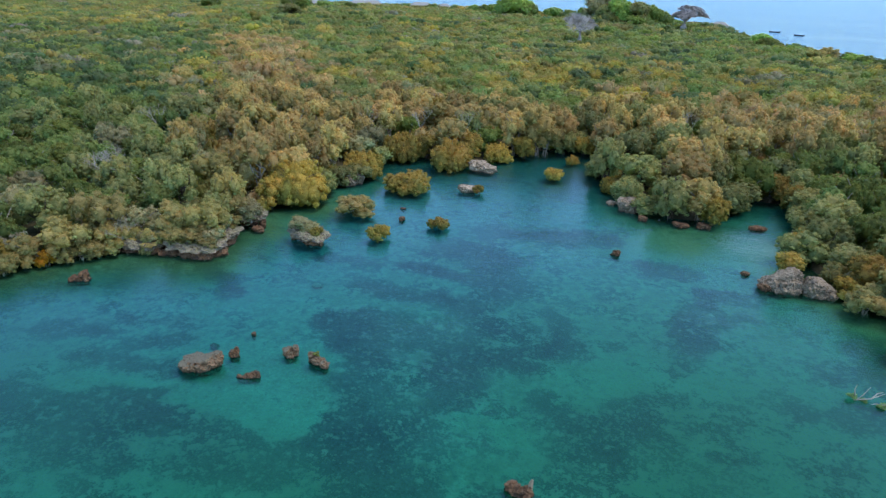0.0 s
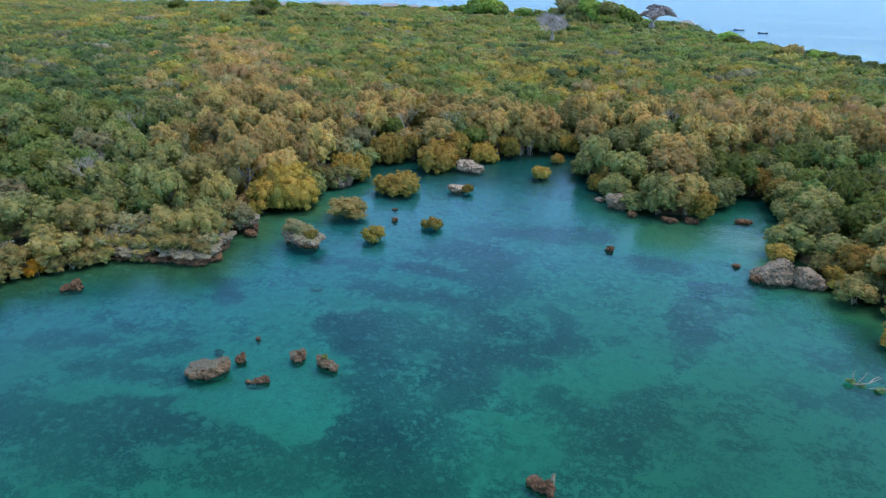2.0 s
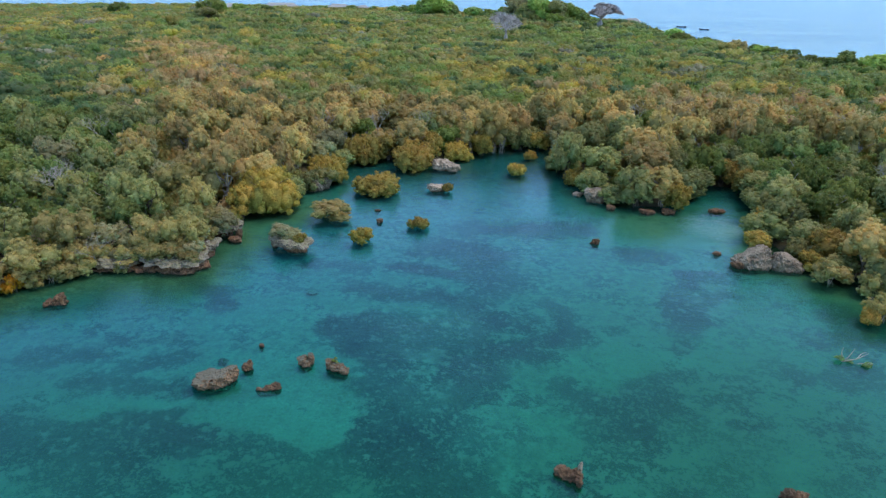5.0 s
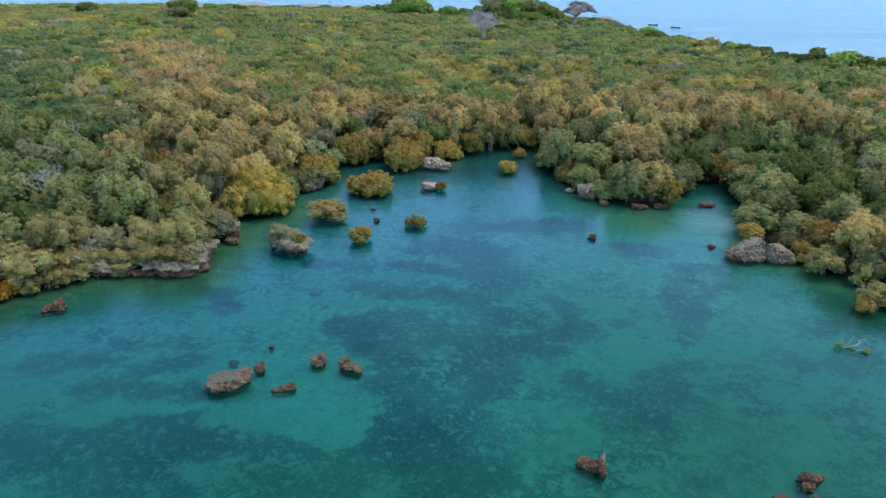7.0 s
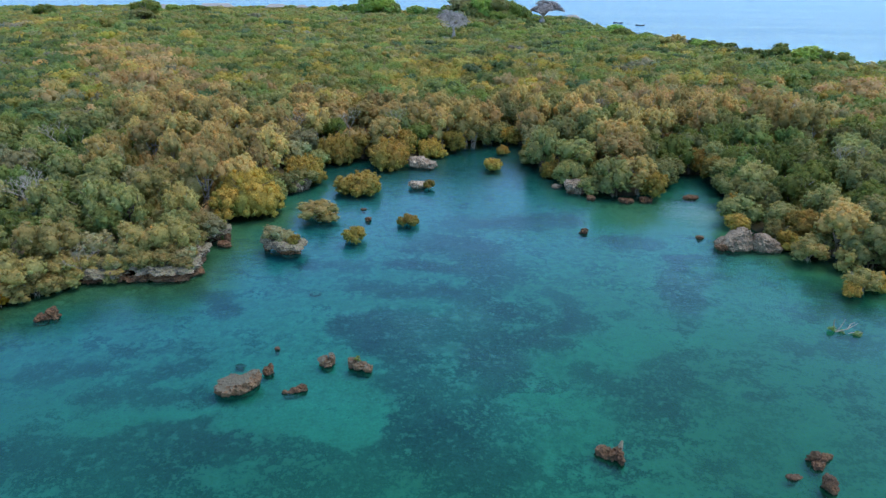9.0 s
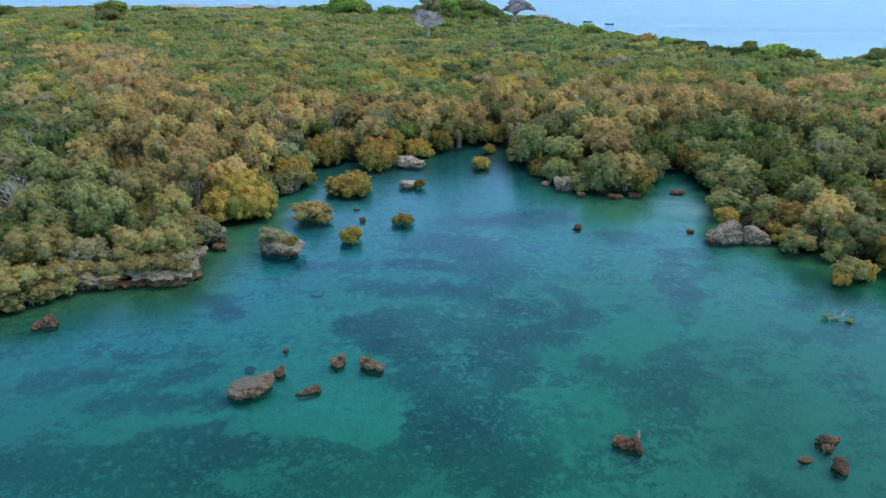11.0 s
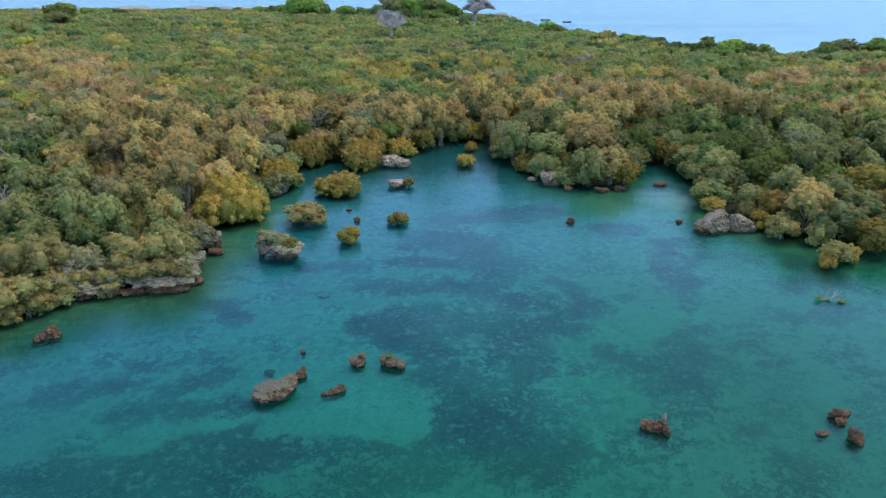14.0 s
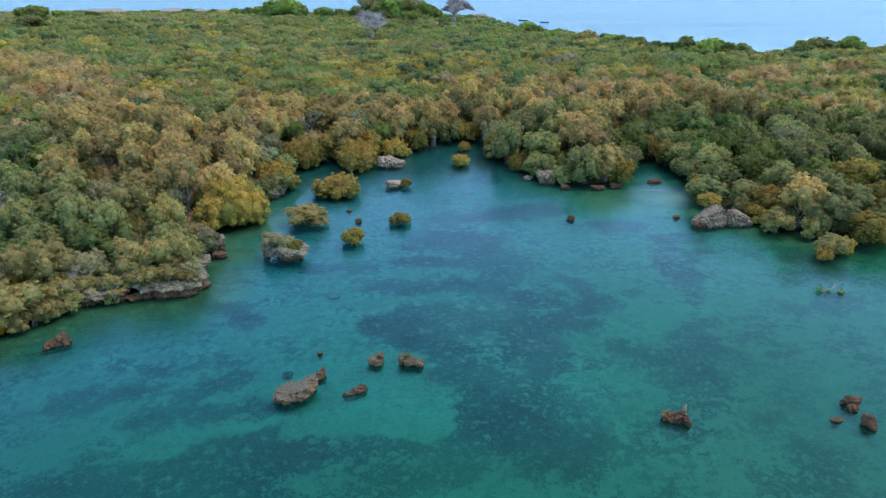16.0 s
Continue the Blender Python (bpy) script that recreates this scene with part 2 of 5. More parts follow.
weed = mix(n, l, calc(n, l, "MULTIPLY", algae, smooth(n, l, n1, 0.35, 0.65, 0.4, 1.0)), weed, ramp(n, l, n3, [(0.35, (0.026, 0.040, 0.020)), (0.65, (0.075, 0.085, 0.042))]))
bed_col = mix(n, l, calc(n, l, "MULTIPLY", dens, 0.9), sand, weed)
soil = ramp(n, l, n2, [(0.35, (0.075, 0.07, 0.035)), (0.65, (0.15, 0.13, 0.065))])
soil = mix(n, l, calc(n, l, "MULTIPLY", algae, 0.9, True), soil, ramp(n, l, n2, [(0.35, (0.035, 0.03, 0.02)), (0.65, (0.075, 0.062, 0.04))]))
l.new(mix(n, l, land, bed_col, soil), b.inputs["Base Color"])
b.inputs["Roughness"].default_value = 0.95
b.inputs["Specular IOR Level"].default_value = 0.1
bump(n, l, b, calc(n, l, "ADD", n2, n3), 0.6, 0.15)


# ---- the plan: shore of the lagoon and of the island ----
SHORE = [(-62.0, -70.0), (-58.0, -10.0), (-49.71, 21.49), (-40.46, 37.85), (-37.29, 41.86), (-34.67, 44.84), (-32.59, 46.82), (-28.9, 47.41), (-23.8, 47.81), (-23.78, 51.23), (-24.98, 55.41),
         (-22.95, 56.18), (-25.34, 61.38), (-19.8, 65.17), (-21.28, 71.78), (-18.29, 75.5), (-19.25, 85.64), (-19.23, 90.18), (-14.35, 88.31), (-6.56, 88.22), (-2.47, 94.9), (2.93, 99.26),
         (7.62, 102.26), (10.2, 94.29), (10.43, 85.33), (13.47, 79.86), (15.08, 74.8), (19.54, 72.01), (23.42, 71.98), (27.08, 77.01), (29.73, 81.99), (33.55, 81.95), (32.62, 71.47),
         (30.1, 63.11), (31.27, 58.87), (33.82, 56.5), (34.43, 54.12), (37.39, 53.64), (37.53, 50.77), (43.33, 52.21), (51.26, 49.83), (62.37, 30.4), (66.0, -70.0)]
COAST = [(-900, 560), (-420, 600), (-240, 600), (-100, 580), (-40, 520), (20, 460), (74, 425), (72, 380), (72, 330), (77, 290), (84, 262),
         (91, 238), (98, 215), (112, 202), (118, 186), (130, 196), (152, 204), (200, 182), (280, 100), (380, -70)]
LAND = np.array(SHORE + COAST[::-1] + [(-900, -70)], float)


def inside(poly, x, y):
    res = np.zeros(x.shape, bool)
    for (x0, y0), (x1, y1) in zip(poly, np.roll(poly, -1, 0)):
        c = (y0 > y) != (y1 > y)
        res ^= c & (x < (x1 - x0) * (y - y0) / (y1 - y0 + 1e-12) + x0)
    return res


def away(line, x, y):
    best = np.full(x.shape, 1e9)
    for (x0, y0), (x1, y1) in zip(line[:-1], line[1:]):
        dx, dy = x1 - x0, y1 - y0
        k = np.clip(((x - x0) * dx + (y - y0) * dy) / (dx * dx + dy * dy), 0, 1)
        best = np.minimum(best, np.hypot(x - x0 - k * dx, y - y0 - k * dy))
    return best


def step(v, lo, hi):
    k = np.clip((v - lo) / (hi - lo), 0, 1)
    return k * k * (3 - 2 * k)


def height(x, y):
    """The ground's height: bed of the lagoon and the sea below 0, the low island above."""
    x, y = np.asarray(x, float), np.asarray(y, float)
    ins, d, c = inside(LAND, x, y), away(SHORE, x, y), away(COAST, x, y)
    z = -0.12 + 0.47 * step(d, 0.8, 4.5) + 0.5 * step(d, 1, 7) + 1.5 * step(d, 8, 110) + 0.7 * step(d, 100, 260)
    z += 2.5 * np.exp(-((x - 10) ** 2 + (y - 378) ** 2) / 42 ** 2) + 4.0 * np.exp(-((x + 165) ** 2 + (y - 345) ** 2) / 85 ** 2)
    z = 0.35 + (z - 0.35) * step(c, -4, 9)
    bed = -0.2 - 0.28 * step(d, 0, 7) - 14 * step(np.hypot(x, y - 40), 150, 420)
    return np.where(ins, z, bed)


def ground_z(x, y):
    return float(height(np.array([x]), np.array([y]))[0])


# dark patches, mainly seagrass (positive), and open sand (negative): from, to, half width, strength
BEDS = []


def bed(x0, y0, x1, y1, w, s):
    BEDS.append((x0, y0, x1, y1, w, s))


bed(-28, 34.1, -24.7, 34.7, 1.2, 0.5)
bed(-30.6, 33.1, -28.1, 33, 0.6, 0.3)
bed(-24.7, 37, -18.5, 37.5, 0.9, 0.35)
bed(-21.2, 33.6, -17.9, 35.2, 1.1, 0.45)
bed(-23.1, 30.8, -16.1, 32, 0.9, 0.5)
bed(-22.1, 28, -15.5, 30.6, 0.4, -0.55)
bed(-24.8, 25.3, -14.5, 26.8, 2.3, 0.65)
bed(-18.5, 23.3, -13.5, 22.7, 1.5, 0.45)
bed(-18.4, 27.8, -15.2, 29.3, 0.6, 0.6)
bed(-12.1, 26.8, -4.5, 25.5, 1.9, 0.32)
bed(-9.1, 41.2, -8.7, 41.2, 1.3, 1.12)
bed(-6.5, 41.7, -2.3, 40.9, 2, 1.27)
bed(-5.9, 38.5, -3.5, 36.4, 1.2, 0.75)
bed(2.1, 36.8, 3.4, 36.9, 1.5, 0.5)
bed(2.5, 40, 3.3, 34.8, 1.9, 0.38)
bed(-5.8, 52.9, 1.3, 52.2, 1, 0.68)
bed(-8.2, 48.1, 2.4, 46.5, 1.3, 0.63)
bed(-2.4, 58.1, 0.6, 57.6, 3, 0.6)
bed(3.4, 55.7, 3.9, 49.9, 2.8, 0.52)
bed(1.5, 43.4, 6.1, 43.8, 1.9, 0.38)
bed(-2.2, 39.6, 7.2, 39.5, 2.1, 0.38)
bed(5.9, 39.8, 10.8, 42.8, 0.7, 0.75)
bed(9, 47, 9.8, 43.6, 1, 0.6)
bed(0.3, 64.1, 13, 65.8, 2.2, 0.6)
bed(17.6, 59.1, 19.4, 59.2, 1.8, 0.83)
bed(19.7, 50.7, 22.4, 55.3, 1.2, 0.75)
bed(22.4, 55.3, 25, 54.8, 1.3, 0.75)
bed(24.2, 51.7, 21.1, 48.6, 1, 0.6)
bed(19.5, 50.1, 19.9, 46.4, 1.3, 0.75)
bed(19.7, 46.4, 18.1, 42.1, 1.3, 0.45)
bed(10.2, 43.2, 10.7, 40.6, 1.3, 0.38)
bed(9, 35.3, 10.6, 34.7, 1, 0.3)
bed(10.4, 33.4, 15.6, 33.7, 0.8, 0.26)
bed(10.5, 31.1, 14.4, 31.4, 0.9, 0.32)
bed(14.5, 31.7, 14.4, 29.6, 0.4, 0.26)
bed(13.6, 36.3, 18.4, 38.1, 0.7, 0.22)
bed(17.9, 36.7, 17.9, 34, 0.6, 0.19)
bed(20, 33, 21.7, 32.8, 0.3, 0.3)
bed(14.4, 26.5, 15.3, 26.5, 0.6, 0.45)
bed(19.7, 28.3, 21.1, 27, 0.7, 0.17)
# dark patch beside the bushes that stand in the water
bed(32.4, 49, 34.9, 49.2, 1.5, 0.75)
bed(29.8, 44.8, 32.4, 44.8, 1.9, 0.52)
bed(26.1, 38.7, 32.3, 40.8, 1.1, 0.3)
bed(-22.5, 46.6, -18.4, 43.2, 1.1, 0.83)
bed(-14.4, 52.1, -8.5, 52.6, 1, 0.45)
bed(-12.2, 46.9, -11.4, 47, 0.7, 0.45)
bed(-13.5, 34.5, -8.9, 35.2, 2.5, -0.25)
bed(-7.7, 30.5, -5.2, 30.4, 2.6, -0.9)
bed(-13.5, 29.4, -7.2, 28.4, 1, -0.35)
bed(-21.6, 42.5, -10.8, 42.4, 3.9, -0.15)
bed(-24.2, 29.5, -20.8, 30.1, 1.3, -0.2)
bed(-21.4, 47.8, -16.8, 49.4, 1.9, -0.2)
bed(16.6, 64.7, 23.5, 65.3, 2.9, -0.5)
bed(10.9, 39, 17.4, 40.4, 2.5, -0.25)
bed(4.4, 30.6, 8, 32.1, 1.7, -0.15)
bed(19.8, 41.4, 28.8, 45.7, 3.5, -0.15)
bed(-33.9, 38.7, -26.6, 40.2, 1.8, -0.1)
bed(-2, 25.2, 3.6, 25.2, 1.7, 0.16)
bed(-10.1, 24.2, -3.5, 23.7, 1.1, 0.25)
bed(-3.9, 33.6, -2.8, 28.7, 1.1, 0.8)
bed(-1.6, 30.2, -0.3, 27.2, 1.5, 0.4)
bed(15.6, 23.6, 15.5, 20.9, 0.8, 0.38)
bed(11.4, 21, 13.7, 20.3, 0.7, 0.26)
bed(1.5, 25.6, 2.4, 24.9, 1.5, 0.3)
bed(14.4, 26.4, 14.9, 26, 0.6, 0.15)
bed(12.6, 34.8, 15.4, 35.9, 1.5, 0.26)
bed(13, 32.4, 17.6, 33.5, 0.8, 0.22)
bed(19.5, 33, 21.3, 33, 0.3, 0.26)
bed(14.3, 30.8, 14.6, 29.9, 0.7, 0.22)
bed(24.9, 32.9, 26.9, 33.9, 0.5, 0.19)
bed(-4.6, 30.9, -3.6, 26.6, 0.9, 0.5)
bed(-1.2, 33.2, -0.2, 25, 1.6, 0.4)
bed(2.2, 33.4, 2.6, 25, 1.8, 0.3)


def lines(*spans):
    out = [np.arange(a, c, s) for a, c, s in spans]
    return np.concatenate(out)


gx = lines((-3600, -900, 300), (-900, -120, 30), (-120, -45, 5), (-45, 48, 0.45), (48, 120, 4), (120, 480, 20), (480, 3901, 300))
gy = lines((-2400, -60, 180), (-60, 12, 6), (12, 112, 0.45), (112, 320, 5), (320, 800, 12), (800, 4601, 200))


def sheet(name, xs, ys, zf, material):
    X, Y = np.meshgrid(xs, ys)
    Z = zf(X, Y)
    v = np.stack([X.ravel(), Y.ravel(), Z.ravel()], 1)
    i = np.arange(len(ys) - 1)[:, None] * len(xs) + np.arange(len(xs) - 1)[None, :]
    f = np.stack([i, i + 1, i + 1 + len(xs), i + len(xs)], -1).reshape(-1, 4)
    me = bpy.data.meshes.new(name)
    fill(me, v, f.ravel(), np.arange(len(f)) * 4)
    me.materials.append(material)
    me.shade_smooth()
    return new(name, me), v


def fill(me, v, loops, starts):
    me.vertices.add(len(v))
    me.vertices.foreach_set("co", np.ascontiguousarray(v, np.float32).ravel())
    me.loops.add(len(loops))
    me.loops.foreach_set("vertex_index", np.ascontiguousarray(loops, np.int32))
    me.polygons.add(len(starts))
    me.polygons.foreach_set("loop_start", np.ascontiguousarray(starts, np.int32))
    me.update(calc_edges=True)


ground, gv = sheet("ground", gx, gy, height, GROUND)
tagged(ground, "sandy lagoon bed with dark seagrass rising to leaf-littered island soil", "ground", kind="structure")
dens = np.full(len(gv), 0.33)
px, py = gv[:, 0], gv[:, 1]
px, py = px + 0.45 * np.sin(0.83 * py + 1.4 * np.sin(0.51 * px)) + 0.25 * np.sin(1.9 * py + 1.1 * px), py + 0.35 * np.sin(0.71 * px + 1.3 * np.sin(0.63 * py)) + 0.2 * np.sin(2.1 * px - 0.9 * py)
for x0, y0, x1, y1, w, s in BEDS:
    dens += s * (1 - step(away([(x0, y0), (x1, y1)], px, py) / w, 0.2, 1.6))
ins = inside(LAND, gv[:, 0], gv[:, 1])
shore_d = away(SHORE, gv[:, 0], gv[:, 1])
green = np.clip(0.9 * (1 - step(shore_d, 1, 6)) + 0.7 * step(gv[:, 0], 2, 20) * (1 - step(gv[:, 1], 28, 60)), 0, 1)
green = np.maximum(green, 0.4 * (1 - step(gv[:, 1] + 0.25 * gv[:, 0], 23, 30)))
dens += 0.10 * step(gv[:, 0], 9, 18) * (1 - step(gv[:, 1], 40, 52))
dens += 0.10 * (1 - step(gv[:, 1], 28, 44)) * step(gv[:, 0], -6, 4) * (1 - step(gv[:, 0], 14, 26))
green = np.maximum(green, 0.7 * np.exp(-(((gv[:, 0] - 21) / 7) ** 2 + ((gv[:, 1] - 66) / 4) ** 2)))
weedy = (1 - step(shore_d, 2.5, 9.5)) * (1 - step(gv[:, 0], -24, -18)) * (1 - step(gv[:, 1], 50, 60))
green = np.maximum(green, weedy)
dens += 0.34 * weedy
# bed darkened along the back shore, standing in for the trees' reflection
back = (1 - step(shore_d, 2, 12)) * step(gv[:, 1], 74, 84)
dens += 0.7 * back
green = np.maximum(green, 0.8 * back)
# inlet bed paled, its weed cleared, in place of the bright sky reflection there
glint_spot = np.exp(-(((gv[:, 0] - 28.3) / 3.6) ** 2 + ((gv[:, 1] - 66.0) / 5.0) ** 2))
green *= 1 - 0.85 * glint_spot
dens -= 0.4 * glint_spot
cols = np.stack([np.clip(dens, 0, 1), ins.astype(float), green, np.ones(len(gv))], 1)
ground.data.color_attributes.new("bed", "FLOAT_COLOR", "POINT").data.foreach_set("color", cols.astype(np.float32).ravel())

wx = lines((-3600, -100, 500), (-100, -52, 8), (-52, 56, 1.2), (56, 120, 8), (120, 3901, 500))
wy = lines((-2400, -40, 500), (-40, 14, 6), (14, 108, 1.2), (108, 600, 40), (600, 4601, 500))
water, wv = sheet("water", wx, wy, lambda X, Y: X * 0.0, WATER)
shallow = 0.9 * (1 - step(away(SHORE, wv[:, 0], wv[:, 1]), 0.5, 6.5)) * (1 - step(wv[:, 1], 62, 80)) + 0.75 * np.exp(-(((wv[:, 0] - 20.5) / 5.5) ** 2 + ((wv[:, 1] - 66) / 4) ** 2))
water.data.attributes.new("shallow", "FLOAT", "POINT").data.foreach_set("value", np.clip(shallow, 0, 1).astype(np.float32))
tagged(water, "clear turquoise lagoon and pale blue sea with faint ripples", "water", kind="structure")


# ---- building blocks ----
def part(name, bm, material, parent=None, label=""):
    me = bpy.data.meshes.new(name)
    bm.to_mesh(me)
    bm.free()
    me.materials.append(material)
    ob = new(name, me)
    ob.parent = parent
    return tagged(ob, label)


def mesh_part(name, me, parent, label=""):
    ob = new(name, me)
    ob.parent = parent
    return tagged(ob, label)


def ball(sub):
    bm = bmesh.new()
    bmesh.ops.create_icosphere(bm, subdivisions=sub, radius=1)
    v = np.array([p.co[:] for p in bm.verts])
    f = np.array([[q.index for q in p.verts] for p in bm.faces])
    bm.free()
    return v, f


BALLS = {s: ball(s) for s in (1, 2, 3)}


def crown_arrays(rng, r, h, lobes, leaves, size, sub, low=0.15, spread=0.62, lobe=(0.30, 0.48)):
    """A crown of lobes over a dome of radius r and height h, dressed with leaf sprays: points, triangles."""
    centres, ph = [], rng.uniform(0, math.tau)
    heads = rng.standard_normal((max(4, lobes // 9), 3)) * (1, 1, 0.7) + (0, 0, 0.5)
    heads /= np.linalg.norm(heads, axis=1)[:, None]
    for i in range(lobes):
        k = (i + 0.5) / lobes
        up = low + (1 - low) * k
        rad = math.sqrt(max(0.0, 1 - ((up - 0.25) / 0.95) ** 2)) if up > 0.25 else 1.0
        a = i * 2.39996 + rng.uniform(-0.5, 0.5)
        s = rng.uniform(*lobe)
        out = np.array([rad * math.cos(a), rad * math.sin(a), max(up - 0.25, -0.1)])
        near_head = ((out / np.linalg.norm(out) - heads) ** 2).sum(1).min()
        swell = (1 + 0.1 * math.sin(2 * a + ph) + 0.08 * math.sin(3 * a + 2 * ph)) * (0.80 + 0.34 * math.exp(-near_head / 0.22)) * rng.uniform(0.92, 1.06)
        centres.append((rad * spread * r * swell * math.cos(a), rad * spread * r * swell * math.sin(a),
                        h * up * 0.82 * (0.35 + 0.65 * swell) * rng.uniform(0.94, 1.05), s * r, s * min(r, h) * rng.uniform(0.7, 0.95)))
    c = np.array(centres)
    bv, bf = BALLS[sub]
    V, F, k = [], [], 0
    if lobes > 16:
        iv, jf = BALLS[2]
        V.append(iv * (0.60 * r, 0.60 * r, 0.24 * h) + (0, 0, h * (0.38 + 0.3 * low)))
        F.append(jf)
        k = len(iv)
    for cx, cy, cz, sr, sh in centres:
        wob = 1 + 0.16 * rng.standard_normal(len(bv))
        V.append(bv * wob[:, None] * (sr * 0.8, sr * 0.8, sh * 0.8) + (cx, cy, cz))
        F.append(bf + k)
        k += len(bv)
    which = rng.choice(lobes, leaves * 3, p=c[:, 3] ** 2 / (c[:, 3] ** 2).sum())
    d = rng.standard_normal((leaves * 3, 3))
    d[:, 2] += 0.35
    d /= np.linalg.norm(d, axis=1)[:, None]
    pos = c[which, :3] + d * np.stack([c[which, 3], c[which, 3], c[which, 4]], 1) * rng.uniform(0.82, 1.14, (leaves * 3, 1))
    keep = np.ones(len(pos), bool)
    for j in range(lobes):
        q = (pos - c[j, :3]) / (c[j, 3], c[j, 3], c[j, 4])
        keep &= ((q ** 2).sum(1) > 0.72) | (which == j)
    keep &= pos[:, 2] > h * low * 0.2
    pos, d = pos[keep][:leaves], d[keep][:leaves]
    nrm = d + 0.75 * rng.standard_normal(d.shape)
    nrm /= np.linalg.norm(nrm, axis=1)[:, None]
    t = np.cross(nrm, rng.standard_normal(d.shape))
    t /= np.linalg.norm(t, axis=1)[:, None] + 1e-9
    w = np.cross(nrm, t)
    s = size * rng.uniform(0.6, 1.35, (len(pos), 1))
    q = np.stack([pos - t * s * 0.6, pos + w * s * 0.38 - nrm * s * 0.1, pos + t * s * 0.6, pos - w * s * 0.38 - nrm * s * 0.1], 1).reshape(-1, 3)
    i = np.arange(len(pos))[:, None] * 4 + k
    V.append(q)
    F.append(np.concatenate([i + (0, 1, 2), i + (0, 2, 3)], 1).reshape(-1, 3))
    V = np.concatenate(V)
    V[:, :2] *= r / np.percentile(np.hypot(V[:, 0], V[:, 1]), 97)
    V[:, 2] *= np.where(V[:, 2] > 0, h / np.percentile(V[:, 2], 99.7), 1.0)
    return V, np.concatenate(F)


def dome_arrays(rng, r, h, heads, subs, leaves, size, low=0.12, spread=0.58, head=(0.38, 0.52), core=2, lump=(0.19, 0.33), fray=0.55, bud=1):
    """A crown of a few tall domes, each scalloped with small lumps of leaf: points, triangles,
    and how warm each point's leaf colour is (greener below, ochre and slightly lighter on the tops)."""
    hs, lobes, owner = [], [], []
    ph = rng.uniform(0, math.tau)
    for i in range(heads):
        sr = r * rng.uniform(*head)
        if i == 0:
            a, rho, top = ph, r * rng.uniform(0.02, 0.18), h
        else:
            a = ph + i * math.tau / (heads - 1) + rng.uniform(-0.35, 0.35)
            rho, sr = r * spread * rng.uniform(0.85, 1.15), sr * rng.uniform(0.72, 1.0)
            top = h * (low + (1 - low) * ((0.92, 0.55, 0.80)[i % 3] + rng.uniform(-0.1, 0.1)))
        sh = min((top - low * h) * 0.56, 1.25 * sr)
        c = np.array([rho * math.cos(a), rho * math.sin(a), top - sh])
        hs.append((c, sh, np.clip(0.5 + 0.2 * rng.standard_normal(), 0, 1)))
        lobes.append((c, sr * 0.90, sh * 0.90, core))
        owner.append(i)
        for j in range(subs):
            z = 0.96 - 1.7 * (j + rng.uniform(0.1, 0.9)) / subs
            b = j * 2.39996 + rng.uniform(-0.4, 0.4)
            q = math.sqrt(max(0.0, 1 - z * z))
            f = rng.uniform(*lump)
            lobes.append((c + np.array([q * math.cos(b) * sr, q * math.sin(b) * sr, z * sh]) * (rng.uniform(0.94, 1.12) - 0.4 * f), sr * f, min(sr, sh) * f * rng.uniform(0.68, 0.95), bud))
            owner.append(i)
    owner = np.array(owner)
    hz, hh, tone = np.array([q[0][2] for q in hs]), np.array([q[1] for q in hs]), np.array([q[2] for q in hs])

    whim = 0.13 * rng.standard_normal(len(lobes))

    def warmth_at(z, lobe):
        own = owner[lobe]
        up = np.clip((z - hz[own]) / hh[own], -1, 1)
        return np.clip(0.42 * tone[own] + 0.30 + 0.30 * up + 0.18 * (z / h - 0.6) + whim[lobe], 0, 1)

    V, F, T, k = [], [], [], 0
    for i, (c, sr, sh, sb) in enumerate(lobes):
        if not sb:
            continue
        bv, bf = BALLS[sb]
        v = bv * (1 + 0.13 * rng.standard_normal(len(bv)))[:, None] * (sr * 0.84, sr * 0.84, sh * 0.84) + c
        V.append(v)
        F.append(bf + k)
        T.append(warmth_at(v[:, 2], np.full(len(v), i)))
        k += len(bv)
    c = np.array([(*p, sr, sh) for p, sr, sh, _ in lobes])
    share = c[:, 3] ** 2 * np.where(np.array([q[3] for q in lobes]) == core, 0.35 if bud != core else 1.0, 1.0)
    which = rng.choice(len(c), leaves * 3, p=share / share.sum())
    d = rng.standard_normal((leaves * 3, 3))
    d[:, 2] += 0.5
    d /= np.linalg.norm(d, axis=1)[:, None]
    pos = c[which, :3] + d * np.stack([c[which, 3], c[which, 3], c[which, 4]], 1) * rng.uniform(0.80, 1.16, (leaves * 3, 1))
    keep = pos[:, 2] > h * low * 0.4
    for j in range(len(c)):
        q = (pos - c[j, :3]) / (c[j, 3], c[j, 3], c[j, 4])
        keep &= ((q ** 2).sum(1) > 0.78) | (which == j)
    pos, d, which = pos[keep][:leaves], d[keep][:leaves], which[keep][:leaves]
    nrm = d + fray * rng.standard_normal(d.shape)
    nrm /= np.linalg.norm(nrm, axis=1)[:, None]
    t = np.cross(nrm, rng.standard_normal(d.shape))
    t /= np.linalg.norm(t, axis=1)[:, None] + 1e-9
    w = np.cross(nrm, t)
    s = size * rng.uniform(0.6, 1.35, (len(pos), 1))
    V.append(np.stack([pos - t * s * 0.55 - w * s * 0.3, pos + t * s * 0.6 - w * s * 0.25, pos + w * s * 0.6 + nrm * s * 0.1], 1).reshape(-1, 3))
    F.append(np.arange(len(pos) * 3).reshape(-1, 3) + k)
    T.append(np.repeat(np.clip(warmth_at(pos[:, 2], which) + 0.12 * rng.standard_normal(len(pos)), 0, 1), 3))
    V = np.concatenate(V)
    V[:, :2] *= r / np.percentile(np.hypot(V[:, 0], V[:, 1]), 97)
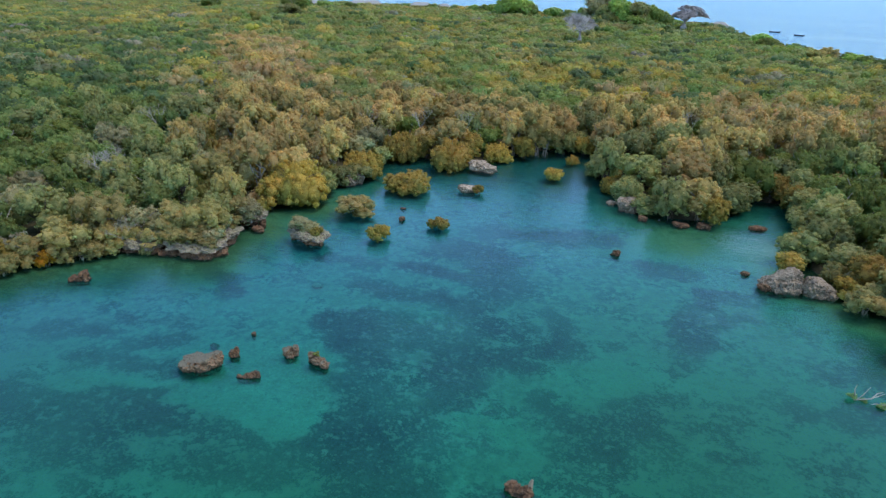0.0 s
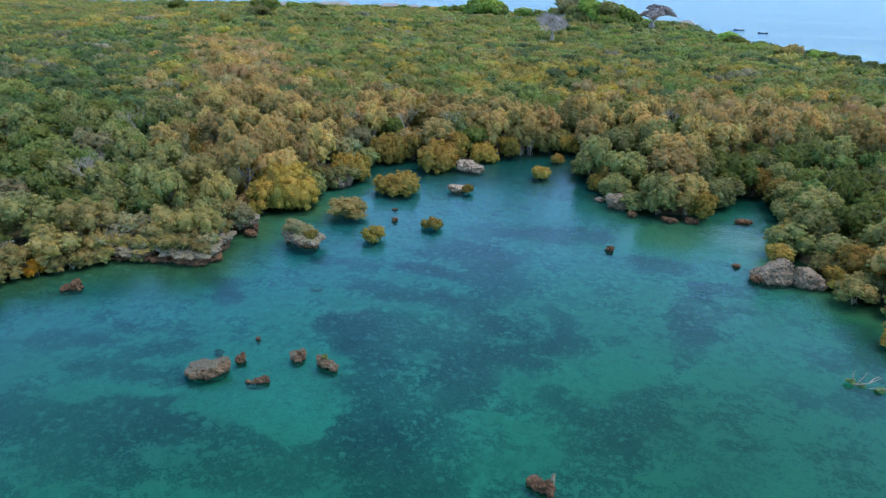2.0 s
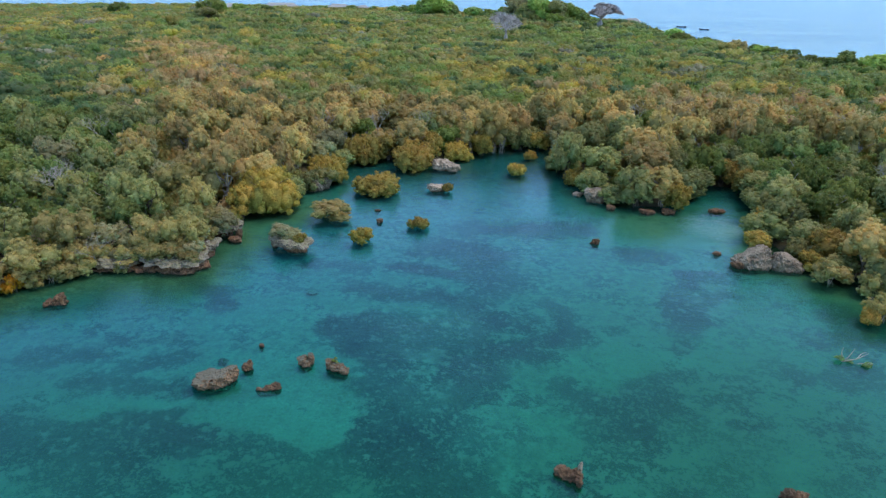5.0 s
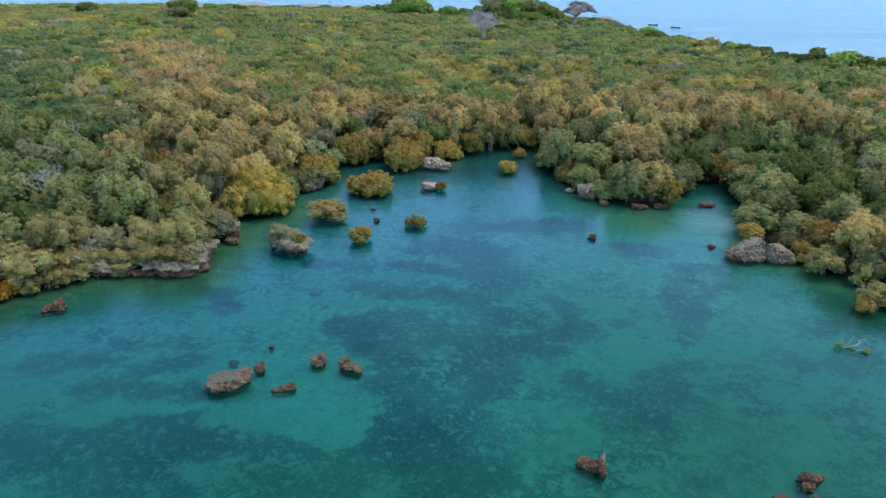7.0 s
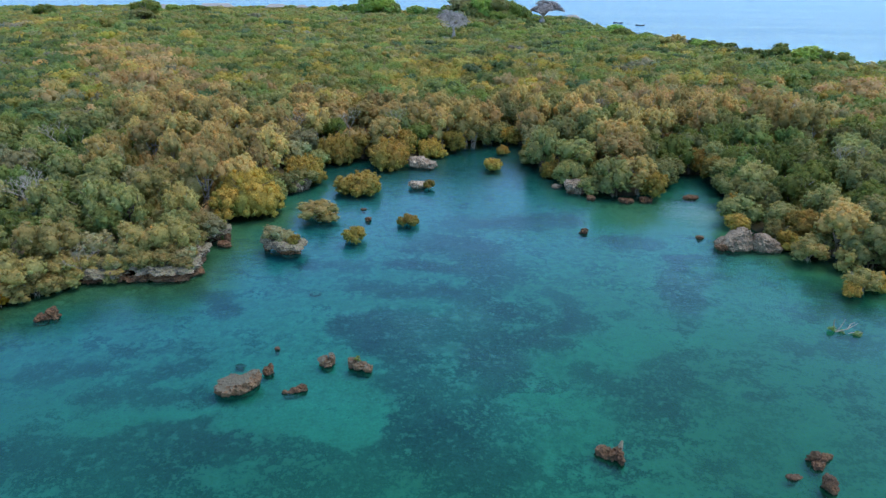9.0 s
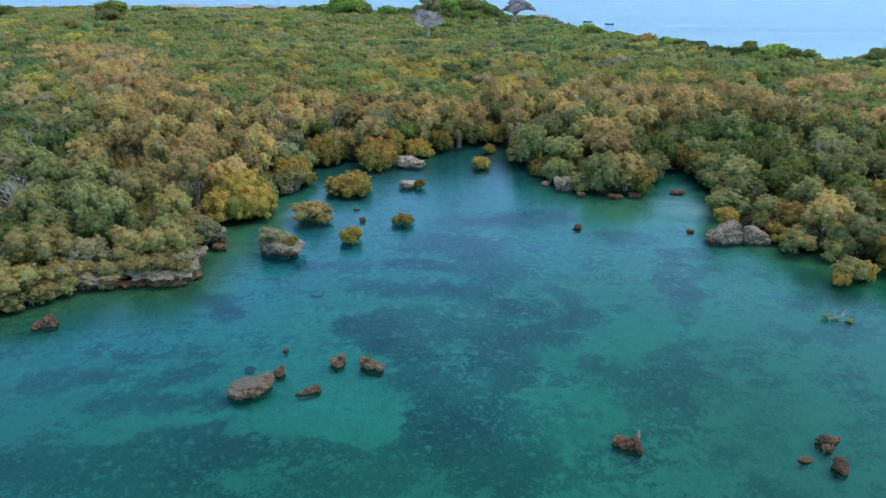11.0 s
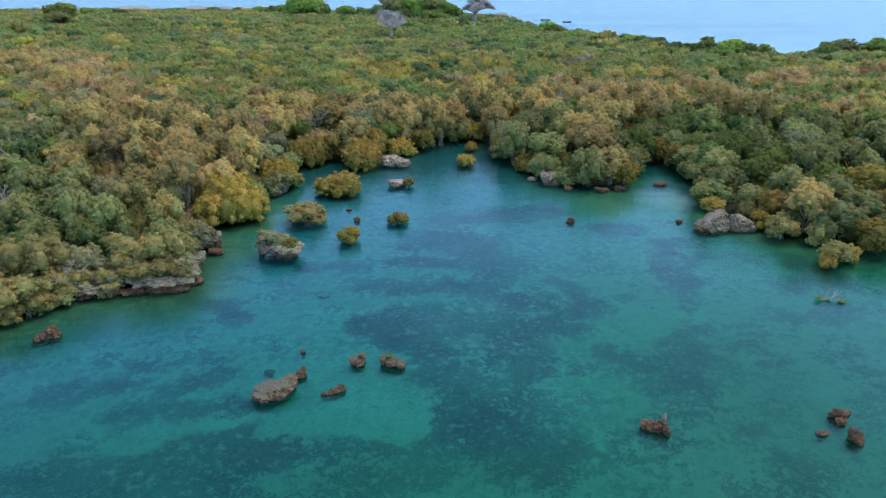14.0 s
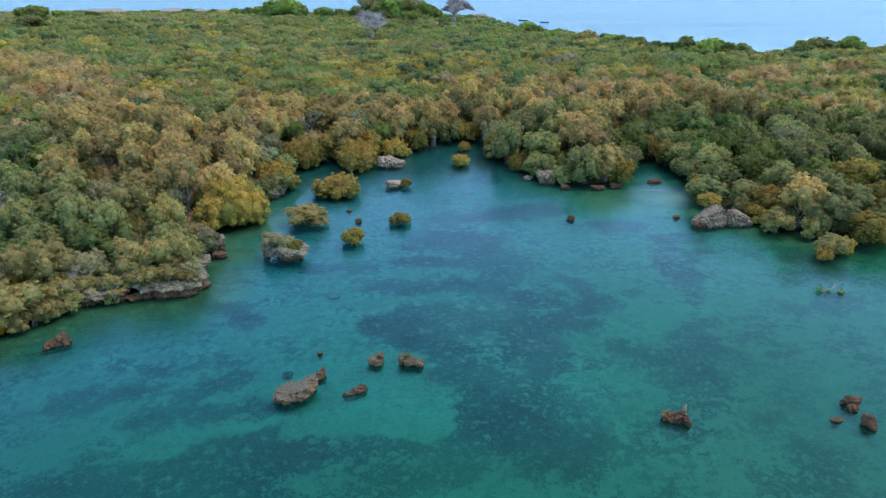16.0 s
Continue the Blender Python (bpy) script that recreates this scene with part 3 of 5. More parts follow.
    V[:, 2] *= np.where(V[:, 2] > 0, h / np.percentile(V[:, 2], 99.7), 1.0)
    return V, np.concatenate(F), np.concatenate(T)


def tri_mesh(name, v, f, material, warmth=None):
    me = bpy.data.meshes.new(name)
    fill(me, v, f.ravel(), np.arange(len(f)) * 3)
    me.materials.append(material)
    if warmth is not None:
        me.attributes.new("spray", "FLOAT", "POINT").data.foreach_set("value", np.ascontiguousarray(warmth, np.float32))
    return me


def tube(bm, pts, radii, sides=6):
    """A tapered limb along pts."""
    rings = []
    for i, p in enumerate(pts):
        a, c = Vector(pts[max(i - 1, 0)]), Vector(pts[min(i + 1, len(pts) - 1)])
        m = (c - a).to_track_quat("Z", "Y").to_matrix()
        rings.append([bm.verts.new(Vector(p) + m @ Vector((radii[i] * math.cos(k * math.tau / sides), radii[i] * math.sin(k * math.tau / sides), 0))) for k in range(sides)])
    for r0, r1 in zip(rings, rings[1:]):
        for k in range(sides):
            bm.faces.new((r0[k], r0[(k + 1) % sides], r1[(k + 1) % sides], r1[k]))
    bm.faces.new(rings[0][::-1])
    bm.faces.new(rings[-1])


def trunk_mesh(name, rng, h, r, material, stems=3, roots=5, limbs=7):
    bm = bmesh.new()
    for s in range(stems):
        a = s * math.tau / stems + rng.uniform(0, 1)
        lean = 0.25 * r
        pts = [(0.1 * math.cos(a), 0.1 * math.sin(a), -0.9), (0.15 * math.cos(a), 0.15 * math.sin(a), 0.1 * h), (lean * math.cos(a) * 0.8, lean * math.sin(a) * 0.8, 0.35 * h), (lean * math.cos(a) * 1.5, lean * math.sin(a) * 1.5, 0.7 * h)]
        tube(bm, pts, [0.014 * h + 0.03, 0.012 * h, 0.01 * h, 0.007 * h])
    for s in range(roots):
        a = s * math.tau / roots + rng.uniform(0, 0.8)
        d = 0.3 * r * rng.uniform(0.8, 1.2)
        tube(bm, [(0, 0, 0.22 * h), (d * 0.6 * math.cos(a), d * 0.6 * math.sin(a), 0.14 * h), (d * math.cos(a), d * math.sin(a), -1.0)], [0.035, 0.03, 0.02], 5)
    for s in range(limbs):
        a = s * math.tau / limbs + rng.uniform(-0.4, 0.4)
        z = h * rng.uniform(0.25, 0.55)
        e = 0.85 * r * rng.uniform(0.7, 1.0)
        tip = (e * math.cos(a), e * math.sin(a), h * rng.uniform(0.55, 0.9))
        midp = (0.5 * tip[0] + 0.08 * r * rng.standard_normal(), 0.5 * tip[1] + 0.08 * r * rng.standard_normal(), 0.5 * (z + tip[2]) - 0.05 * h)
        tube(bm, [(0.1 * math.cos(a), 0.1 * math.sin(a), z), midp, tip], [0.018 * h, 0.012 * h, 0.004 * h], 5)
    me = bpy.data.meshes.new(name)
    bm.to_mesh(me)
    bm.free()
    me.materials.append(material)
    return me


# ---- trees near the lagoon: one object each ----
TREES = {}


def tree_kind(key, name, material, bark, label, category, variants=3, r=1.0, h=1.0, **k):
    """Patterns of one kind of tree, of crown radius r and height h, from which every tree of the kind is copied."""
    made = []
    for i in range(variants):
        rng = np.random.default_rng(abs(hash_of(key)) + i)
        v, f, warmth = dome_arrays(rng, r, h, **k)
        made.append((tri_mesh("crown", v, f, material, warmth), trunk_mesh("trunk", rng, h, r, bark)))
    TREES[key] = (name, label, category, made, r, h)


def hash_of(s):
    return sum(ord(c) * (i + 3) for i, c in enumerate(s))


def plant(key, x, y, w, h, turn=None, label="", base=None, group=""):
    if key == "gold" and h > 0.72 * w:
        key = "tallgold"
    name, text, category, made, r0, h0 = TREES[key]
    rnd = random.Random(int(x * 131 + y * 977))
    crown, trunk = made[rnd.randrange(len(made))]
    root = new(name)
    root.empty_display_size = 0.3
    z = ground_z(x, y) if base is None else base
    root.matrix_world = pose(x, y, z, 0, 0, rnd.uniform(0, 360) if turn is None else turn) @ Matrix.Diagonal((w / 2 / r0, w / 2 / r0, (h - z) / h0, 1))
    mesh_part("trunk", trunk, root)
    mesh_part("crown", crown, root)
    return tagged(root, label or text, category, group or "trees round the lagoon")


tree_kind("gold", "mangrove_tree", GOLD, DARK_BARK, "dense golden-green mangrove tree with a domed crown over the water", "mangrove tree", 4, 3.0, 3.3, heads=10, subs=17, leaves=3800, size=0.14, low=0.05)
tree_kind("bush", "mangrove_bush", GOLD, DARK_BARK, "small golden-green mangrove bush standing in the water", "mangrove bush", 3, 1.4, 1.7, heads=7, subs=12, leaves=2000, size=0.10, low=0.16, spread=0.52)
tree_kind("brown", "mangrove_tree", BROWN, BARK, "tall mangrove tree with a dry brownish crown and pale stems", "mangrove tree", 4, 2.3, 6.0, heads=9, subs=16, leaves=3400, size=0.13, low=0.20, head=(0.40, 0.56))
tree_kind("olive", "coastal_tree", OLIVE, DARK_BARK, "olive-green coastal tree with a lumpy rounded crown", "tree", 4, 2.2, 4.8, heads=9, subs=16, leaves=3400, size=0.13, low=0.08, head=(0.40, 0.54))
tree_kind("ochre", "scrub_tree", OCHRE, BARK, "olive-ochre scrub tree with a lumpy crown and pale twigs", "scrub tree", 4, 2.2, 4.2, heads=9, subs=15, leaves=3200, size=0.13, low=0.1)
tree_kind("tallgold", "mangrove_tree", GOLD, DARK_BARK, "tall golden-green mangrove tree with stacked rounded heads", "mangrove tree", 3, 2.5, 5.0, heads=11, subs=16, leaves=3800, size=0.14, low=0.06)
tree_kind("grey", "scrub_tree", GREY, BARK, "low scrub tree with grey-green leaves and pale twigs", "scrub tree", 4, 2.0, 3.6, heads=9, subs=13, leaves=2800, size=0.13, low=0.14, head=(0.32, 0.48))
tree_kind("green", "scrub_tree", GREEN, BARK, "low bush tree with fresh green leaves", "scrub tree", 3, 2.1, 3.8, heads=8, subs=15, leaves=3000, size=0.14, low=0.1)
tree_kind("dark", "scrub_tree", DEEP, BARK, "dark blue-green broad-leaved tree among the scrub", "scrub tree", 3, 2.1, 4.2, heads=8, subs=15, leaves=3000, size=0.14, low=0.1)
tree_kind("yellow", "tree", YELLOW, BARK, "broad tree in pale yellow leaf on the rise", "tree", 2, 2.6, 4.4, heads=6, subs=14, leaves=1800, size=0.26, low=0.06)
tree_kind("fresh", "tree", FRESH, BARK, "tall fresh-green tree with a broad lumpy crown", "tree", 2, 2.6, 4.4, heads=7, subs=14, leaves=2200, size=0.25, low=0.06)
tree_kind("deep", "tree", DEEP, BARK, "deep green broad-leaved tree on the rise", "tree", 3, 2.6, 4.4, heads=6, subs=14, leaves=1800, size=0.26, low=0.06)

NAMED = []


def put(key, x, y, w, h, **k):
    NAMED.append((x, y, w))
    plant(key, x, y, w, h, **k)


# bushes and trees that stand in the water
put("bush", -10.26, 57.51, 2.8, 1.63, base=-0.2)
put("bush", -5.11, 62.56, 2.5, 1.26, base=-0.2)
put("gold", -12.25, 74.06, 6.4, 2.44, base=-0.2)
put("ochre", -15.4, 63.73, 5.0, 2.15, base=-0.2, label="low olive-yellow mangrove bush spreading over the water")
put("bush", 5.12, 85.39, 3.2, 1.63, base=-0.2)
put("bush", 7.04, 94.15, 2.2, 1.41, base=-0.2)
put("gold", -22.9, 65.66, 7.6, 4.99)
put("gold", -20.06, 77.83, 5.7, 3.78)
put("gold", -17.58, 87.89, 6.0, 4.21)
put("gold", -9.76, 86.45, 6.8, 4.21)
put("gold", -14.16, 90.12, 4.8, 3.96)
put("gold", -3.89, 92.24, 4.6, 2.81)
# the tall dry row behind the back shore
put("brown", 1.23, 97.51, 5.6, 8.1)
put("brown", 2.6, 97.6, 4.6, 5.2)
put("olive", 5.4, 99.6, 4.2, 4.4)
put("gold", -0.4, 95.2, 3.8, 3.4)
put("gold", 8.4, 100.4, 3.4, 3.0)
put("brown", -2.21, 96.68, 5.0, 7.2)
put("brown", 4.62, 100.55, 5.2, 7.2)
put("brown", -6.26, 98.51, 5.7, 7.38)
put("brown", -10.7, 100.78, 5.9, 6.84)
put("brown", -15.52, 102.62, 6.1, 6.66)
put("brown", -20.16, 100.93, 5.6, 6.3)
put("brown", -24.99, 101.89, 6.0, 6.12)
put("olive", 8.98, 104.85, 5.0, 6.3)
put("olive", 12.07, 85.32, 4.6, 6.3)
put("grey", 11.6, 95.16, 4.0, 4.5)
put("olive", 16.4, 82.11, 5.7, 5.4)
put("brown", 21.48, 85.22, 5.4, 7.38)
put("olive", 19.58, 73.67, 4.8, 5.04)
put("brown", 22.85, 74.29, 4.8, 5.2)
put("gold", 24.2, 72.9, 3.4, 3.4)
put("brown", 21.18, 77.51, 5.2, 6.66)
put("green", 29.75, 83.79, 5.8, 5.6)
put("gold", 32.4, 84.03, 3.6, 3.78)
put("olive", 35.36, 78.31, 4.9, 3.96)
put("olive", 35.51, 71.45, 5.0, 5.22)
put("olive", 33.49, 65.44, 4.6, 4.68)
put("green", 37.7, 66.35, 5.4, 5.4)
put("olive", 34.28, 61.22, 3.8, 3.6)
put("gold", 35.19, 58.58, 4.2, 3.78)
put("ochre", 33.83, 54.21, 3.6, 2.5)
put("ochre", 32.6, 58.6, 2.8, 2.6)
put("gold", 33.3, 57.0, 2.4, 2.0)
put("olive", 35.2, 55.6, 2.8, 2.4)
put("ochre", 36.6, 52.4, 2.8, 2.2)
put("ochre", 35.0, 47.5, 3.3, 2.2, base=-0.2)
put("bush", 36.6, 48.0, 2.2, 1.7, base=-0.2)
put("bush", 33.9, 46.9, 1.7, 1.3, base=-0.2)
put("gold", 40.6, 49.9, 4.6, 3.4)
put("olive", 43.6, 50.6, 5.0, 4.2)
put("gold", 46.8, 50.6, 4.8, 3.6)
put("olive", 41.2, 57.6, 5.4, 5.4)
put("gold", 45.4, 54.2, 5.2, 5.0)
put("olive", 49.6, 53.2, 5.6, 5.2)
put("gold", 47.0, 60.5, 5.4, 5.8)
put("olive", 38.81, 52.69, 5.2, 4.32)
put("brown", 37.09, 55.54, 4.6, 5.58)
put("olive", 42.22, 54.59, 5.0, 4.68)
# low scrub over the rock shelf
put("ochre", -36.32, 44.44, 4.9, 3.8)
put("ochre", -35.24, 48.0, 5.1, 5.6)
put("grey", -32.97, 49.96, 4.6, 3.6)
put("ochre", -28.67, 50.16, 4.2, 4.4)
put("ochre", -25.61, 50.94, 4.6, 4.6)
put("grey", -25.26, 57.73, 3.8, 2.6)
for x, y, w, h, key in ((-32.17, 48.39, 2.4, 2.2, "ochre"), (-30.12, 48.49, 2.2, 2.0, "grey"), (-28.28, 48.69, 2.2, 2.4, "ochre"), (-27.06, 48.49, 2.4, 2.6, "ochre"), (-25.62, 48.89, 2.6, 2.8, "ochre"), (-24.29, 49.96, 2.2, 2.4, "grey"),
                        (-24.99, 52.31, 2.6, 2.8, "grey"), (-24.68, 53.86, 2.2, 2.4, "ochre"), (-24.26, 56.86, 2.8, 2.6, "grey"), (-25.98, 57.15, 3.0, 3.2, "ochre"), (-33.82, 47.11, 3.0, 2.8, "ochre"), (-29.52, 47.41, 1.6, 1.2, "ochre"), (-35.49, 45.04, 3.0, 2.6, "ochre"),
                        (-38.42, 42.45, 3.4, 2.8, "ochre"), (-40.31, 40.45, 3.6, 3.0, "gold")):
    put(key, x, y - 0.35, w, h, base=0.9 if x > -30 else 0.5)


for x, y, w, h in ((-32.9, 46.2, 2.2, 1.7), (-33.9, 45.3, 2.4, 1.6), (-34.8, 44.3, 2.6, 1.8), (-35.7, 43.3, 2.4, 1.5), (-38.2, 41.2, 2.4, 1.9), (-38.9, 39.6, 2.8, 2.0), (-29.9, 47.2, 1.5, 1.1)):
    put("ochre", x, y, w, h, base=-0.1, label="low olive-ochre scrub hanging over the water's edge")


for i in range(9):
    put(("ochre", "grey", "ochre")[i % 3], -32.2 + 1.02 * i, 47.95 + 0.09 * i + 0.3 * math.sin(2.1 * i), 1.7 + 0.3 * math.sin(1.7 * i), 2.0 + 0.25 * math.cos(2.9 * i), base=0.85, label="low olive scrub spilling over the edge of the limestone shelf")


def zone(x, y, rnd):
    """Which kind grows at a place."""
    dry = math.exp(-((x + 33 + 0.62 * (y - 85)) / 15) ** 2) if y < 215 else 0
    dry = max(dry, math.exp(-((y - 108) / 10) ** 2) if -30 < x < 14 else 0, 0.62 * math.exp(-((x - 38) / 22) ** 2 - ((y - 110) / 16) ** 2))
    drift = 0.5 + 1.1 * noise.noise(Vector((x / 13, y / 17, 3.7)))
    u = min(0.999, max(0.0, 0.55 * rnd.random() + 0.45 * drift))
    if rnd.random() < dry * 0.88:
        return "brown"
    if x < -50 - 0.62 * (y - 85) and y < 230:
        return "green" if u < 0.40 else "dark" if u < 0.66 else "olive" if u < 0.82 else "grey" if u < 0.93 else "gold"
    if x > 26 and y < 96:
        return "olive" if u < 0.45 else "green" if u < 0.68 else "dark" if u < 0.82 else "gold" if u < 0.92 else "brown"
    if x > 24 and y < 150:
        return "olive" if u < 0.36 else "green" if u < 0.52 else "brown" if u < 0.74 else "gold" if u < 0.80 else "ochre" if u < 0.88 else "dark"
    if x > 10 and y < 150:
        return "olive" if u < 0.52 else "brown" if u < 0.74 else "gold" if u < 0.82 else "ochre" if u < 0.93 else "green"
    if x < -18 and y < 95:
        return "ochre" if u < 0.42 else "olive" if u < 0.62 else "grey" if u < 0.76 else "green" if u < 0.92 else "gold"
    if 116 < y < 195 and x > -60:
        return "green" if u < 0.34 else "olive" if u < 0.60 else "gold" if u < 0.86 else "grey" if u < 0.93 else "dark"
    if x > 12:
        return "green" if u < 0.58 else "dark" if u < 0.66 else "olive" if u < 0.80 else "gold" if u < 0.91 else "grey"
    return "green" if u < 0.46 else "olive" if u < 0.72 else "gold" if u < 0.88 else "grey"


class Spread:
    """Keeps trees apart: a grid of those already planted."""

    def __init__(self):
        self.cells = {}

    def free(self, x, y, d):
        i, j = int(x // 8), int(y // 8)
        for a in (i - 1, i, i + 1):
            for c in (j - 1, j, j + 1):
                for px, py, pd in self.cells.get((a, c), ()):
                    if (px - x) ** 2 + (py - y) ** 2 < (0.5 * (d + pd)) ** 2:
                        return False
        return True

    def add(self, x, y, d):
        self.cells.setdefault((int(x // 8), int(y // 8)), []).append((x, y, d))


spread = Spread()
for x, y, w in NAMED:
    spread.add(x, y, w * 0.62)
spread.add(-2.8, 268, 11)
spread.add(44.5, 357, 13)
rnd = random.Random(7)
N = 26000
xs, ys = np.random.default_rng(3).uniform(-75, 80, N), np.random.default_rng(4).uniform(38, 128, N)
ok = inside(LAND, xs, ys) & (away(SHORE, xs, ys) > 0.7)
HEIGHTS = {"ochre": (3.4, 5.0), "brown": (4.6, 6.6), "olive": (3.6, 5.4), "gold": (3.6, 5.0), "grey": (3.0, 4.2), "green": (2.8, 4.2), "dark": (3.0, 4.6)}
planted = 0
for (x0, y0), (x1, y1) in zip(SHORE[2:-2], SHORE[3:-1]):
    span = math.hypot(x1 - x0, y1 - y0)
    for i in range(max(1, int(span / 2.1))):
        k = (i + rnd.uniform(0.2, 0.8)) / max(1, int(span / 2.1))
        x, y = x0 + k * (x1 - x0) - (y1 - y0) / span * 0.8, y0 + k * (y1 - y0) + (x1 - x0) / span * 0.8
        w = rnd.uniform(2.6, 4.0)
        if -33.5 < x < -22 and y < 59 or not spread.free(x, y, w * 0.5):
            continue
        spread.add(x, y, w * 0.5)
        key = rnd.choice(("gold", "olive", "olive"))
        if x < -33 and y < 48:
            key = "ochre"
            x, y = x + 0.45, y - 0.45
        plant(key, x, y, w * 1.15, rnd.uniform(2.2, 3.8))
for x, y in zip(xs[ok], ys[ok]):
    if math.hypot(x, y - 8) > 112 or planted >= 400:
        continue
    w = rnd.uniform(2.7, 4.7) if x < 10 else rnd.uniform(2.9, 4.7)
    if not spread.free(x, y, w * 0.72):
        continue
    spread.add(x, y, w * 0.72)
    key = zone(x, y, rnd)
    g = ground_z(x, y)
    lo, hi = HEIGHTS[key]
    plant(key, float(x), float(y), w * 1.14, g + rnd.uniform(lo, hi) * (0.66 + 0.09 * w) * (1.08 if x < 10 else 1.2))
    planted += 1

# ---- the woods further inland, joined ----
TINTS = {"ochre": (0.28, 0.255, 0.10), "brown": (0.41, 0.305, 0.125), "olive": (0.255, 0.25, 0.08), "gold": (0.37, 0.312, 0.08), "grey": (0.27, 0.26, 0.16), "green": (0.205, 0.255, 0.072), "dark": (0.115, 0.165, 0.062)}
mid_crowns = [dome_arrays(np.random.default_rng(40 + i), 2.4, 3.0, heads=7, subs=4, leaves=300, size=0.27, low=0.06, core=1, bud=1) for i in range(8)]
far_crowns = [dome_arrays(np.random.default_rng(60 + i), 2.4, 3.0, heads=6, subs=3, leaves=110, size=0.40, low=0.06, core=1, bud=0) for i in range(8)]
V, F, C, k = [], [], [], 0
rng = np.random.default_rng(11)
N = 90000
ang = rng.uniform(-0.88, 0.88, N)
rad = np.sqrt(rng.uniform(85 ** 2, 660 ** 2, N))
near = rng.random(N) < 0.25
rad[near] = np.sqrt(rng.uniform(85 ** 2, 300 ** 2, near.sum()))
near = rng.random(N) < 0.06
rad[near] = np.sqrt(rng.uniform(48 ** 2, 118 ** 2, near.sum()))
xs, ys = rad * np.sin(ang), rad * np.cos(ang) + 4
ok = inside(LAND, xs, ys) & (away(SHORE, xs, ys) > 1.3) & (away(COAST, xs, ys) > 2)
xs, ys = xs[ok], ys[ok]
zs = height(xs, ys)
order = np.argsort(np.hypot(xs, ys), kind="stable")
for x, y, z in zip(xs[order], ys[order], zs[order]):
    d = math.hypot(x, y)
    w = (3.3 + 4.0 * rnd.random() ** 1.5) * (1.0 if d < 190 else 1.2 if d < 300 else 1.5 if d < 450 else 1.9)
    if d < 112:
        w = 0.62 * w
    if not spread.free(x, y, w * 0.66):
        continue
    spread.add(x, y, w * 0.72)
    v, f, warmth = (mid_crowns if d < 190 else far_crowns)[rnd.randrange(8)]
    key = zone(x, y, rnd)
    if key == "green" and rnd.random() < 0.16:
        key = "dark"
    tall = (1.4 + 0.36 * w / (1.0 if d < 190 else 1.2 if d < 300 else 1.5 if d < 450 else 1.9)) * rnd.uniform(0.85, 1.15) * (1.25 if key == "brown" else 1.0) * (1.0 if d < 300 else 1.1)
    if rnd.random() < 0.03:
        tall *= 1.3
    a = rnd.uniform(0, math.tau)
    s, hz = w * 0.6 / 2.4, tall / 3.0
    R = np.array([[s * math.cos(a), -s * math.sin(a), 0], [s * math.sin(a), s * math.cos(a), 0], [0, 0, hz]])
    V.append((v @ R.T + (x, y, z - 0.2)).astype(np.float32))
    F.append((f + k).astype(np.int32))
    t = np.array(TINTS[key]) * rnd.uniform(0.75, 1.25) * np.array([rnd.uniform(0.92, 1.08), 1.0, rnd.uniform(0.8, 1.3)])
    # same shift for the woods: green low down, redder higher up
    hue = np.array([0.72, 1.02, 0.92]) + warmth[:, None] * np.array([0.50, -0.04, 0.0])
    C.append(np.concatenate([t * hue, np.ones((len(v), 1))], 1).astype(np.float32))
    k += len(v)
V, F, C = np.concatenate(V), np.concatenate(F), np.concatenate(C)
woods = tri_mesh("woods", V, F, CANOPY)
woods.color_attributes.new("tint", "FLOAT_COLOR", "POINT").data.foreach_set("color", C.ravel())
tagged(new("woods", woods), "dense low coastal woodland in mixed greens, ochres and browns", "woods", kind="stuff")
print("trees", planted, "triangles in the woods", len(F))


# ---- rocks ----
def rock(x, y, w, d, h, material, label, seed, turn=0.0, notch=0.12, sink=0.55, rough=0.26, name="rock", sub=5, lift=0.0, flat=2.2, parent=None):
    """A weathered coral rock: w by d, rising h above the water, cut back at the tide line."""
    bm = bmesh.new()
    bmesh.ops.create_icosphere(bm, subdivisions=sub, radius=1)
    off = Vector((seed * 7.3, seed * 3.1, seed * 1.7))
    amp = rough * min(w, d, 2.6) * 0.7
    for p in bm.verts:
        q = p.co.copy()
        z = q.z
        cut = (1 - notch * math.exp(-((z + 0.12) / 0.3) ** 2)) * (1 + 0.4 * min(z, 0))
        at = Vector((q.x * cut * w / 2, q.y * cut * d / 2, (1 - (1 - min(z, 1)) ** flat) * h if z > 0 else z * sink))
        g = at * (1.9 / max(0.5, min(w, d, 2.2))) + off
        k = noise.noise(g * 0.8) + 0.6 * noise.noise(g * 1.9) + 0.45 * noise.noise(g * 4.3) + 0.3 * noise.noise(g * 9.0)
        k -= 0.9 * (noise.voronoi(g * 1.5)[0][0] - 0.3) + 0.35 * max(0.0, noise.noise(g * 6.0 - off))
        p.co = at + Vector((q.x, q.y, 0.55 * q.z if z > 0 else 0)) * amp * k
    me = bpy.data.meshes.new(name)
    bm.to_mesh(me)
    bm.free()
    me.materials.append(material)
    ob = new(name, me)
    ob.matrix_world = pose(x, y, lift, 0, 0, turn)
    if parent:
        ob.parent = parent
        return tagged(ob, label)
    return tagged(ob, label, "rock")


